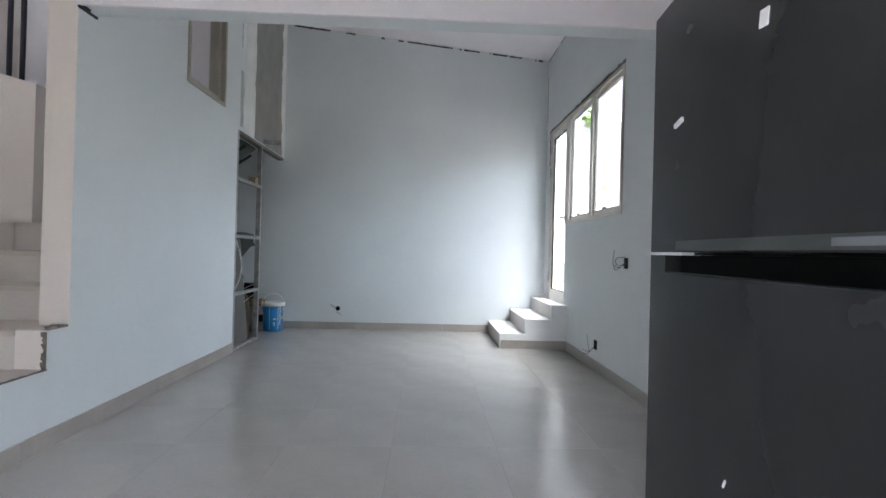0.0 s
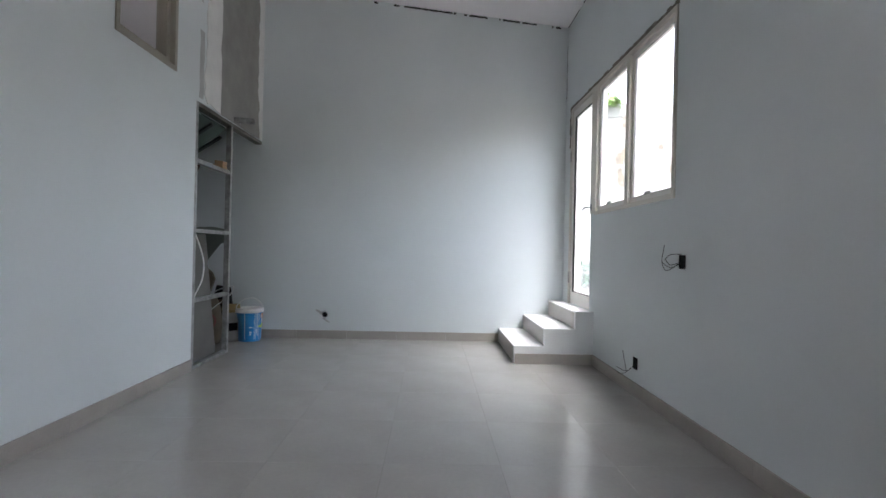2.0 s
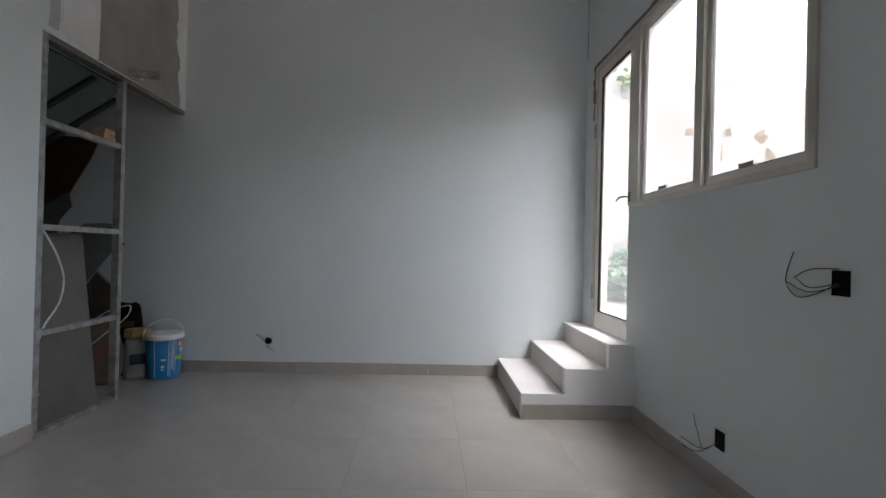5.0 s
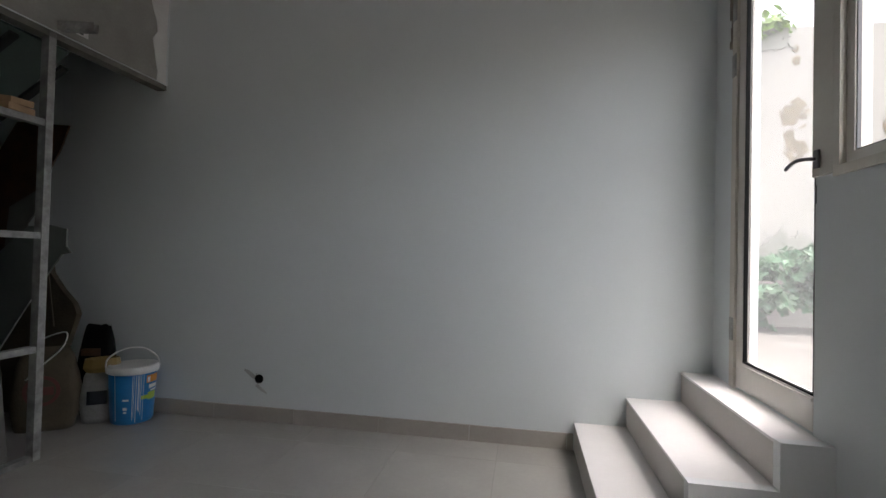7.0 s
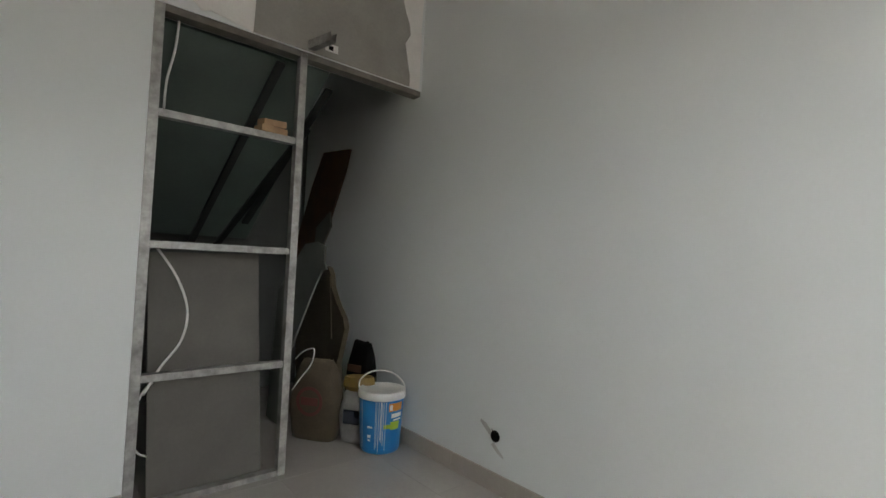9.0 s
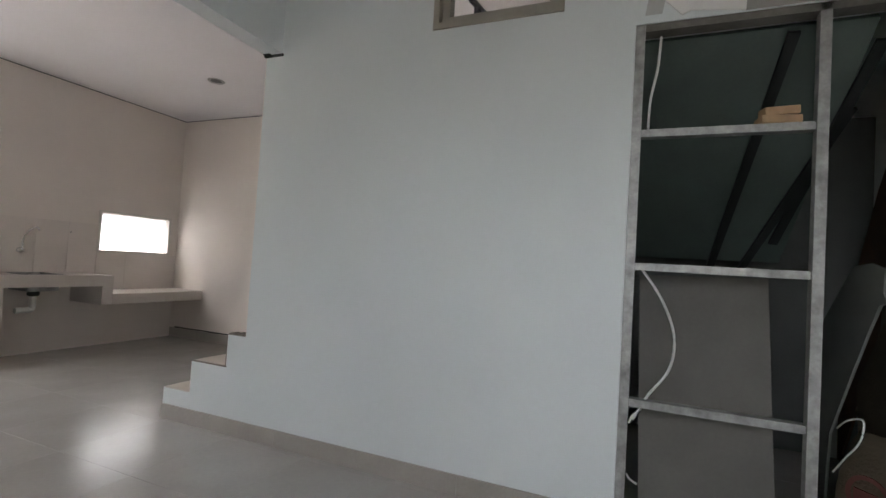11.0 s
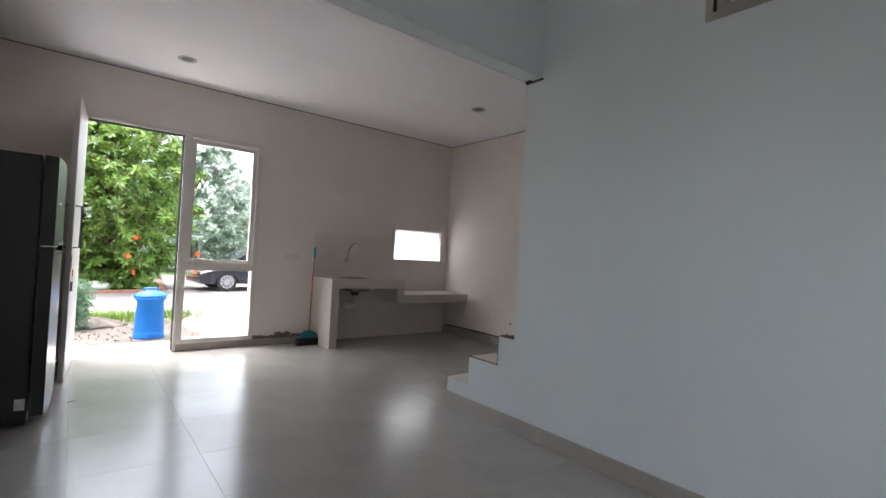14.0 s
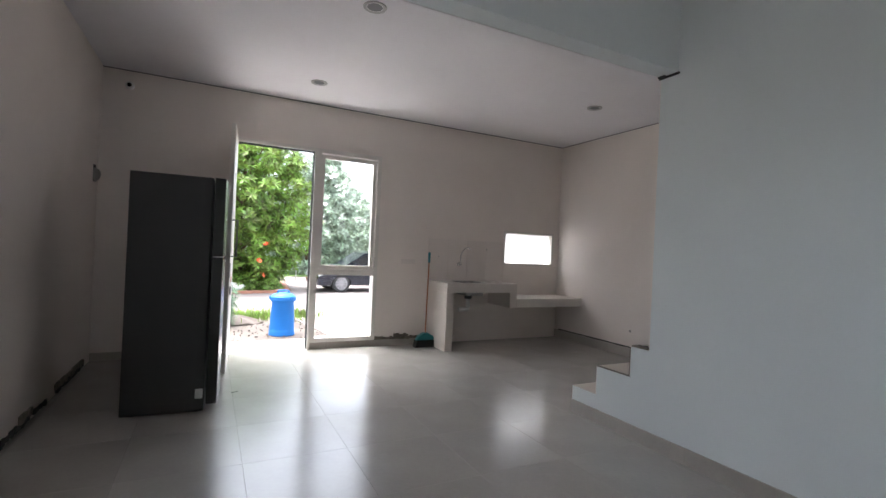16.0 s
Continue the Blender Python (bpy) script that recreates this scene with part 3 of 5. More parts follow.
part("gap_seal", box(0.02, 0.09, -FW + 0.01, -0.17, 1.1255, 1.130), M_BLACK, FR)
part("gap_strip", slab(1.1245, 1.1305, 0.002, 0.165, -0.001, 0.07), M_LABEL, FR, "pale plastic strip between the doors")
part("sticker", box(0.095, 0.145, 0.001, 0.003, 0.105, 0.175), M_LABEL, FR, "white energy sticker")
part("sticker", box(-0.0085, -0.0035, -0.017, 0.017, -0.005, 0.005, m=Matrix.Translation((-0.002, -0.148, 1.408)) @ pose(0, 0, 0, -14, 0, 0)), M_LABEL, FR)
part("sticker", box(-0.0095, -0.0065, -0.010, 0.010, -0.014, 0.014, m=Matrix.Translation((0, -0.415, 1.50)) @ pose(0, 0, 0, 6, 0, 0)), M_LABEL, FR)
part("sticker", box(-0.0095, -0.0065, -0.002, 0.002, -0.008, 0.008, m=Matrix.Translation((0, -0.338, 0.73)) @ pose(0, 0, 0, 25, 0, 0)), M_LABEL, FR)
for x in (0.14, 0.02 + FD):
    for y in (-0.06, -FW + 0.06):
        part("foot", lathe([(0.02, 0), (0.02, 0.03)], 12, pose(x, y, 0)), M_BLACK, FR)

# ---- ceiling lamps ----
def downlight(x, y):
    o = thing("downlight", "unlit recessed round downlight with a white ring", "ceiling lamp", (x, y, ZC), "recessed ceiling lamps")
    part("ring", lathe([(0.058, -0.004), (0.080, -0.007), (0.083, 0.0)], 28, caps=False), M_RING, o)
    part("reflector", lathe([(0.055, -0.003), (0.05, 0.0)], 24), M_CUP, o)
    return o


L0 = downlight(1.73, 0.745)
copy_thing(L0, pose(-1.133, 1.71, ZC))
copy_thing(L0, pose(1.706, 2.50, ZC))

# ---- small things on the walls ----
def ragged(z0, z1, n, seed, wob):
    """Ragged upright edge offsets."""
    r = random.Random(seed)
    return [(r.uniform(-wob, wob), z0 + (z1 - z0) * i / n) for i in range(n + 1)]


lft, rgt = ragged(2.365, 4.22, 18, 5, 0.015), ragged(2.365, 4.15, 26, 6, 0.03)
bm = prism([(6.175 + a, z) for a, z in lft] + [(7.175 + a - 0.05 * (z > 2.8), z) for a, z in reversed(rgt)], 0.0, 0.004, "x")
structure("bulkhead_board", bm, M_GREY, "bare grey cement board with ragged white paint edges")
pl, pr = ragged(2.38, 4.2, 24, 7, 0.022), ragged(2.365, 4.15, 18, 9, 0.02)
structure("putty_band", prism([(5.97, 2.395), (5.93, 2.38)] + [(5.875 + a + 0.03 * (z > 2.7), z) for a, z in pl[1:]] + [(6.175 + a, z) for a, z in reversed(lft)], 0.0, 0.007, "x"), M_PUTTY, "white putty band beside the bare board")
structure("putty_band", prism([(7.176 + a - 0.05 * (z > 2.8), z) for a, z in rgt] + [(7.275 + a * 0.3, z) for a, z in reversed(pr)], 0.0, 0.007, "x"), M_PUTTY, "white putty band beside the bare board")
for z0, z1, w, sd in ((2.40, 3.0, 0.075, 1), (3.25, 3.55, 0.03, 2)):
    a, b = ragged(z0, z1, 8, sd, 0.008), ragged(z0, z1, 8, sd + 20, 0.012)
    structure("putty_smear", prism([(5.78 + o, z) for o, z in a] + [(5.78 + w + o, z) for o, z in reversed(b)], 0.0, 0.002, "x"), M_SMEAR, "grey unpainted smear on the pale blue wall")


def ragged_strip(name, a, b, depth, w, seed, material, label, n=26, gaps=0.0):
    """A crumbling strip from a to b, n short uneven pieces in one mesh."""
    r = random.Random(seed)
    on = True
    bm = bmesh.new()
    a, b = Vector(a), Vector(b)
    d = (b - a)
    for i in range(n):
        on = (r.random() > gaps) if r.random() < 0.22 else on
        if not on:
            continue
        p, q = a + d * (i / n), a + d * ((i + 1) / n)
        lo, hi = w * r.uniform(0.1, 0.6), w * r.uniform(0.5, 1.0)
        c = (p + q) / 2
        dx = depth * r.uniform(0.4, 1.0)
        if abs(d.x) > abs(d.y) and abs(d.x) > abs(d.z):
            add_box(bm, p.x, q.x, c.y - dx, c.y + 0.002, c.z - lo, c.z + hi)
        elif abs(d.y) > abs(d.z):
            add_box(bm, c.x - dx, c.x + 0.002, min(p.y, q.y), max(p.y, q.y), c.z - lo, c.z + hi)
        else:
            add_box(bm, c.x - hi, c.x + lo, c.y - dx, c.y + 0.002, min(p.z, q.z), max(p.z, q.z))
    return structure(name, bm, material, label)


ragged_strip("crack", (0.1, YB, roof_z(0.1, YB) - 0.02), (3.6, YB, roof_z(3.6, YB) - 0.02), 0.006, 0.018, 3, M_SOOT, "black filled crack along the sloping ceiling's edge", 220, 0.3)
ragged_strip("crack", (3.694, YB, 2.95), (3.694, YB, 3.84), 0.006, 0.008, 4, M_SOOT, "thin dark crack in the room corner", 30, 0.2)
ragged_strip("crack", (XR, YB - 0.02, roof_z(XR, YB) - 0.004), (XR, 4.7, roof_z(XR, 4.7) - 0.004), 0.006, 0.01, 8, M_SOOT, "thin dark crack under the ceiling", 50, 0.2)
ragged_strip("mortar_edge", (XR, 7.09, 2.79), (XR, 4.69, 2.79), 0.008, 0.035, 12, M_CRUMBLE, "rough bare mortar edge above the window frames", 44)
ragged_strip("mortar_edge", (XR, 7.072, 2.33), (XR, 7.072, 2.80), 0.012, 0.022, 13, M_CRUMBLE, "rough bare mortar edge beside the garden door", 12)
ragged_strip("mortar_edge", (0.76, 0.0, 0.083), (0.12, 0.0, 0.083), -0.014, 0.04, 14, M_CRUMBLE, "broken mortar above the front skirting", 16)
ragged_strip("mortar_edge", (0.50, -0.0, 0.105), (0.30, 0.0, 0.105), -0.025, 0.05, 15, M_CRUMBLE, "crumbled mortar lump above the skirting", 6)

# exposed steel angle where the beam meets the stair wall
structure("steel_angle", boxes((0.0, 0.012, YE - 0.01, 3.63, 2.461, 2.4735), (0.012, 0.035, YE + 0.0, 3.54, 2.466, 2.4735)), M_SOOT, "dark steel angle end under the beam")


def cable(name, pts, r, material, label, category="cable"):
    return tagged(part(name, tube(bend(pts), r, 6), material, None, label, True), category=category)


def back_box(at, rz, label):
    o = thing("socket_box", label, "socket box", at, "open socket boxes", rz)
    part("box", boxes((-0.035, -0.028, 0, 0.006, -0.045, 0.045), (0.028, 0.035, 0, 0.006, -0.045, 0.045), (-0.028, 0.028, 0, 0.006, 0.036, 0.045), (-0.028, 0.028, 0, 0.006, -0.045, -0.036), (-0.028, 0.028, 0, 0.002, -0.036, 0.036)), M_BLACK, o)
    return o


# local frame: x along the wall, y out of the wall, z up
s1 = back_box((XR, 4.59, 1.06), 90, "black open socket box with loose wires in the wall")
for k, pts in enumerate((((0, 0.01, 0), (0.09, 0.03, -0.05), (0.18, 0.02, -0.06), (0.23, 0.02, 0.0), (0.18, 0.03, 0.11)), ((0, 0.01, 0.0), (0.08, 0.02, -0.02), (0.13, 0.02, -0.02), (0.18, 0.02, 0.01)),
                         ((0, 0.01, 0.05), (0.10, 0.03, 0.045), (0.19, 0.02, 0.01)), ((0.0, 0.01, -0.01), (0.12, 0.02, -0.04), (0.22, 0.02, -0.01)))):
    part("wire", tube(bend(pts), 0.0022, 5), M_SOOT, s1)
s2 = back_box((XR, 5.24, 0.25), 90, "black open socket box with loose wires above the skirting")
for k, pts in enumerate((((0, 0.01, -0.01), (0.12, 0.02, -0.09), (0.3, 0.03, -0.10)), ((0, 0.01, -0.01), (0.13, 0.03, -0.11), (0.28, 0.03, -0.14)), ((0.12, 0.02, -0.09), (0.17, 0.02, 0.0), (0.2, 0.02, 0.06)))):
    part("wire", tube(bend(pts), 0.002, 5), M_SOOT, s2)
s3 = thing("socket_box", "round black socket hole with putty scraps in the back wall", "socket box", (0.803, YB, 0.288), "open socket boxes", 180)
part("box", lathe([(0.020, 0.0), (0.031, 0.0), (0.031, 0.006), (0.027, 0.007), (0.026, 0.001), (0.001, 0.001)], 14, pose(0, 0, 0, -90)), M_BLACK, s3)
part("putty_scrap", prism([(0.03, -0.005), (0.05, 0.0), (0.09, 0.03), (0.115, 0.05), (0.11, 0.065), (0.07, 0.05), (0.03, 0.02)], 0.0, 0.002), M_SMEAR, s3)
part("putty_scrap", prism([(0.01, -0.035), (0.03, -0.05), (-0.02, -0.085), (-0.06, -0.10), (-0.06, -0.09), (-0.02, -0.06)], 0.0, 0.002), M_SMEAR, s3)
part("wire", tube(bend([(0, 0.005, 0.02), (0.01, 0.012, 0.03), (0.02, 0.01, 0.035)]), 0.002, 5), M_SOOT, s3)
lw = thing("wall_lamp_box", "rough dark opening with a grey mortar lump in the beige wall", "wall fitting", (XR, 0.16, 1.84), rz=90)
part("hole", boxes((-0.05, 0.05, 0, 0.003, -0.08, 0.08)), M_SOOT, lw)
bm = lathe([(0.06, 0.0), (0.055, 0.02), (0.042, 0.038), (0.02, 0.05), (0.004, 0.052)], 20, pose(0.012, 0.0, -0.015, -90) @ Matrix.Diagonal((0.8, 1.15, 1, 1)))
for v in bm.verts:
    v.co += Vector((1, 1, 1)) * 0.008 * noise.noise(v.co * 60)
part("mortar_lump", bm, M_GREY, lw, smooth=True)
cc = thing("security_camera", "small white dome camera with a black eye under the ceiling", "security camera", (3.46, 0.0, 2.77))
part("housing", lathe([(0.04, 0), (0.04, 0.03), (0.03, 0.045)], 20, pose(0, 0.0, 0, -90)), M_WHITEP, cc)
part("lens", lathe([(0.022, 0.04), (0.018, 0.055)], 16, pose(0, 0.0, 0, -90)), M_BLACK, cc)
for x, z in ((-0.10, 1.17), (-0.86, 1.29)):
    o = thing("wall_plate", "small round wall outlet above the counter", "wall fitting", (x, 0, z), "round wall outlets")
    part("plate", lathe([(0.014, 0), (0.012, 0.006)], 12, pose(0, 0, 0, -90)), M_GREY, o)
pl = thing("blank_plate", "flat wide blank wall plate painted like the beige wall", "wall fitting", (0.34, 0.0, 1.085))
part("plate", box(-0.10, 0.10, 0.0, 0.004, -0.03, 0.03, bevel=0.001), M_SPLASH, pl)
o = thing("wall_plate", "small round wall outlet near the stair", "wall fitting", (XK, 1.44, 0.33), rz=-90)
part("plate", lathe([(0.016, 0), (0.014, 0.006)], 12, pose(0, 0, 0, -90)), M_GREY, o)

# ---- kitchen: splash tiles, sink, tap ----
sk = thing("kitchen_sink", "steel sink bowl set in the off-white worktop", "sink", (-0.43, 0.275, 0.845))
part("rim", boxes((-0.15, 0.15, -0.19, -0.165, -0.004, 0.004), (-0.15, 0.15, 0.165, 0.19, -0.004, 0.004), (-0.15, -0.125, -0.165, 0.165, -0.004, 0.004), (0.125, 0.15, -0.165, 0.165, -0.004, 0.004)), M_STEEL, sk)
part("bowl", boxes((-0.125, 0.125, -0.165, 0.165, -0.165, -0.16), (-0.13, -0.125, -0.165, 0.165, -0.16, 0), (0.125, 0.13, -0.165, 0.165, -0.16, 0), (-0.125, 0.125, -0.17, -0.165, -0.16, 0), (-0.125, 0.125, 0.165, 0.17, -0.16, 0)), M_STEEL, sk)
part("waste_pipe", lathe([(0.036, -0.225), (0.05, -0.21), (0.05, -0.165)], 16), M_SOOT, sk)
part("trap", tube(bend([(0, 0, -0.225), (0, 0.0, -0.34), (0.03, 0, -0.36), (0.14, 0, -0.36)]), 0.028, 10), M_WHITEP, sk)
tp = thing("wall_tap", "chrome wall tap with a tall curved spout above the sink", "tap", (-0.41, 0, 1.07))
part("base", lathe([(0.026, 0), (0.026, 0.02), (0.016, 0.025), (0.016, 0.07)], 18, pose(0, 0, 0, -90)), M_CHROME, tp, smooth=True)
part("spout", tube(bend([(0, 0.06, 0.0), (0, 0.065, 0.12), (-0.03, 0.09, 0.20), (-0.06, 0.14, 0.235), (-0.085, 0.17, 0.21)]), 0.009, 10), M_CHROME, tp, smooth=True)
part("lever", tube([(0, 0.06, 0), (0.05, 0.08, 0.01)], 0.006), M_CHROME, tp)

tw = thing("twig", "tiny dark twig lying on the floor tiles", "twig", (2.44, 1.47, 0.0), rz=25)
part("stem", tube(bend([(-0.028, 0, 0.003), (0.0, 0.004, 0.004), (0.026, 0.0, 0.006)]), 0.0022, 6), M_SOOT, tw)
part("side_shoot", tube([(0.0, 0.004, 0.004), (0.012, 0.012, 0.008)], 0.0015, 5), M_SOOT, tw)

br = thing("broom", "teal and black broom with orange brown pole beside the counter", "broom", (0.14, 0.20, 0))
part("pole", tube([(0.0, 0.0, 0.16), (-0.09, -0.17, 1.14)], 0.009), M_POLE, br)
part("grip", tube([(-0.084, -0.158, 1.08), (-0.096, -0.182, 1.215)], 0.016, 10), M_TEAL, br)
part("head", prism([(-0.13, 0.09), (0.13, 0.09), (0.10, 0.14), (0.03, 0.18), (-0.03, 0.18), (-0.10, 0.14)], -0.03, 0.03), M_TEAL, br)
part("bristles", prism([(-0.15, 0.0), (0.15, 0.0), (0.13, 0.09), (-0.13, 0.09)], -0.045, 0.045), M_BRISTLE, br)

sb = tagged(thing("splashback", "pale glossy wall tiles above the kitchen counter", "wall tiles"), kind="structure")
for k in range(4):
    for r_ in range(2):
        xa, xb = 0.06 - 0.30 * k - 0.299, 0.06 - 0.30 * k
        part("tile", box(xa, xb - 0.001, 0.0, 0.006, 0.846 + 0.28 * r_, 1.125 + 0.28 * r_), M_SPLASH, sb)
for k in range(3):
    part("tile", box(-2.155 + 0.337 * k, -1.819 + 0.337 * k, 0.0, 0.006, 0.646, 1.075), M_SPLASH, sb)

rp = thing("concrete_wedge", "small pale concrete wedge beside the porch", "ramp", (1.02, -1.0, -0.20), rz=20)
part("wedge", prism([(-0.35, 0.0), (0.35, 0.0), (-0.35, 0.16)], -0.15, 0.15), M_PORCH, rp)

# ---- storage opening: steel stud frame ----
fr = thing("steel_partition", "galvanised steel stud frame with four rungs in the storage opening", "partition frame")


def channel(y0, y1, z0, z1, x0=-0.05, x1=0.0, t=0.004):
    """One bent steel channel, upright or lying, open to the back."""
    a0, a1 = (y0, y1) if (y1 - y0) < (z1 - z0) else (z0, z1)
    o = [(x1, a0), (x1, a1), (x0, a1), (x0, a1 - t), (x1 - t, a1 - t), (x1 - t, a0 + t), (x0, a0 + t), (x0, a0)]
    return prism(o, z0, z1, "z") if (y1 - y0) < (z1 - z0) else prism(o, y0, y1, "y")


for y0, y1, z0, z1, nm in ((5.739, 5.78, 0, 2.355, "post"), (6.445, 6.485, 0, 2.355, "post"), (5.781, 6.440, 0.002, 0.03, "rung"), (5.781, 6.440, 0.588, 0.622, "rung"), (5.781, 6.440, 1.208, 1.242, "rung"),
                           (5.781, 6.440, 1.825, 1.86, "rung"), (5.781, 7.29, 2.322, 2.356, "top_track")):
    part(nm, channel(y0, y1, z0, z1, x0=-0.075 if nm == "top_track" else -0.05), M_TRACK if nm == "top_track" else M_STEEL, fr, "dull brownish steel track" if nm == "top_track" else "")
st = thing("stud_offcut", "short galvanised channel offcut sticking out above the opening", "metal profile", (0.0, 6.50, 2.375), rz=12)
part("channel", boxes((0.0, 0.20, -0.02, -0.017, 0, 0.05), (0.0, 0.20, 0.017, 0.02, 0, 0.05), (0.0, 0.20, -0.017, 0.017, 0.0, 0.003)), M_STEEL, st)
pc = thing("fixing_plate", "small punched steel fixing plate", "metal plate", (0.004, 6.585, 2.405))
part("plate", boxes((0, 0.003, 0, 0.02, 0, 0.045), (0, 0.003, 0.05, 0.08, 0, 0.045), (0, 0.003, 0.02, 0.05, 0.035, 0.045), (0, 0.003, 0.02, 0.05, 0.0, 0.008)), M_LABEL, pc)
pcb = part("hole", box(0.0005, 0.002, 0.02, 0.05, 0.008, 0.035), M_BLACK, pc)
cable("hanging_cable", [(-0.06, 5.85, 2.32), (-0.065, 5.84, 2.17), (-0.065, 5.815, 2.02), (-0.065, 5.81, 1.88)], 0.006, M_WHITEP, "white cable hanging inside the stud frame")
cable("hanging_cable", [(-0.03, 5.80, 1.23), (-0.02, 5.90, 1.08), (-0.01, 5.955, 0.92), (-0.02, 5.94, 0.77), (-0.04, 5.86, 0.64), (-0.04, 5.80, 0.52)], 0.006, M_WHITEP, "white cable looping inside the stud frame")
cable("cable_end", [(-0.045, 5.785, 0.50), (-0.04, 5.80, 0.54), (-0.04, 5.835, 0.575)], 0.005, M_WHITEP, "short white cable end behind the stud frame")
cable("cable_end", [(-0.045, 5.785, 0.27), (-0.04, 5.80, 0.25), (-0.04, 5.83, 0.235)], 0.005, M_WHITEP, "short white cable end behind the stud frame")
bx = thing("small_carton", "torn brown carton lying on the top rung of the frame", "carton", (-0.05, 6.32, 1.862), rz=8)
part("lower_half", box(-0.045, 0.045, -0.075, 0.075, 0, 0.035, bevel=0.004), M_WOOD, bx)
part("upper_half", box(-0.04, 0.04, -0.06, 0.07, 0.04, 0.075, bevel=0.004, m=pose(0, 0, 0, 4, 6, 0)), M_WOOD, bx)

# underside of the upper flight and closing walls of the store, colours darkened for shade
slope = Matrix.Translation((-0.165, 0.18, 2.345)) @ pose(0, 0, 0, 0, -36, 0)
structure("stair_underside", box(-1.72, 0.0, 5.56, 6.52, 0.0, 0.03, m=slope), M_GREEN, "green plasterboard under the upper flight, darkened for the store's shade")
for u0, v0, u1, v1 in ((0.02, 6.40, 1.78, 6.29), (0.45, 6.73, 1.82, 6.48), (0.10, 6.74, 1.5, 6.62)):
    ang = math.degrees(math.atan2(v1 - v0, u1 - u0))
    structure("batten", box(0.0, math.hypot(u1 - u0, v1 - v0), -0.024, 0.024, -0.022, -0.001, m=slope @ pose(-u0, v0 - 0.18, 0, 0, 0, 180 - ang)), M_DARKSTEEL, "dark steel batten under the sloping plasterboard")
structure("wall_store", box(-1.87, -1.80, 5.69, YB, 0, 2.4), M_DUSK, "bare plaster wall at the end of the store, darkened for shade")
# the next two pieces are added only to block light from above
structure("store_upper_wall", box(-1.80, -0.166, 6.65, 6.69, 2.38, 3.4), M_DUSK, "added wall high above the store that keeps light out")
structure("store_ceiling", box(-1.80, -0.166, 6.65, YB, 3.4, 3.44), M_DUSK, "added slab over the store that keeps light out")
structure("wall_store_side", box(-1.80, -0.166, 5.695, 5.735, 0, 2.5), M_DUSK, "bare plaster side wall of the store, darkened for shade")

bd = thing("cement_board", "large grey cement board leaning behind the stud frame", "board", (0, 0.155, 0))
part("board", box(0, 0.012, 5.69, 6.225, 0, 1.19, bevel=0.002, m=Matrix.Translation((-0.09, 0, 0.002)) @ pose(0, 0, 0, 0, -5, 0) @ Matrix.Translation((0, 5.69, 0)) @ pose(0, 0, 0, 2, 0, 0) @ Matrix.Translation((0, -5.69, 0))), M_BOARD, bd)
pk = thing("plywood_offcut", "orange brown plywood offcut, darkened for shade, leaning in the store corner", "board", (0, 0.205, 0.0))
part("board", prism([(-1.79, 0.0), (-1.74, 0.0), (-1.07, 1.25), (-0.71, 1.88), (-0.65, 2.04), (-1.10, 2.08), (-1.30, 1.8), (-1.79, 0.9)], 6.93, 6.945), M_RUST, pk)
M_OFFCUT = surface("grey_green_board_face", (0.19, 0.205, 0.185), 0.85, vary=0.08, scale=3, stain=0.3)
sp = thing("plasterboard_offcut", "torn grey green plasterboard sheet leaning in the store", "board", (0, 0.19, 0.0))
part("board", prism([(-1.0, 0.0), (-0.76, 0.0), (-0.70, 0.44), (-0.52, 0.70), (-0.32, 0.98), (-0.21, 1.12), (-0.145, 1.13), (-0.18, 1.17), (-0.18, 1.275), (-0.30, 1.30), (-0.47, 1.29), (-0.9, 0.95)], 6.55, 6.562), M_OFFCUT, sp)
sp2 = thing("plasterboard_strip", "pale grey plasterboard strip leaning behind the kraft bag", "board", (0, 0.205, 0.0))
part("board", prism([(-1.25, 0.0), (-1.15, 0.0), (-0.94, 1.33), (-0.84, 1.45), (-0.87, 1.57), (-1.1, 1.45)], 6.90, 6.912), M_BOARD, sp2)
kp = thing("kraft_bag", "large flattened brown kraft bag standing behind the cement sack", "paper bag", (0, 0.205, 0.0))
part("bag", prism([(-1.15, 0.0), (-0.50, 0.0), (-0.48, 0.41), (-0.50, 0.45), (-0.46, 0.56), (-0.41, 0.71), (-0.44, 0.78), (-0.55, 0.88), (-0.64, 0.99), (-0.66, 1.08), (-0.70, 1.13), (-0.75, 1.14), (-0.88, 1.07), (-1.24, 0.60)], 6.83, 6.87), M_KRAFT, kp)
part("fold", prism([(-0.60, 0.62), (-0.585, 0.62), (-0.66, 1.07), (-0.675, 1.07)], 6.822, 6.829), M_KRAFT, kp)


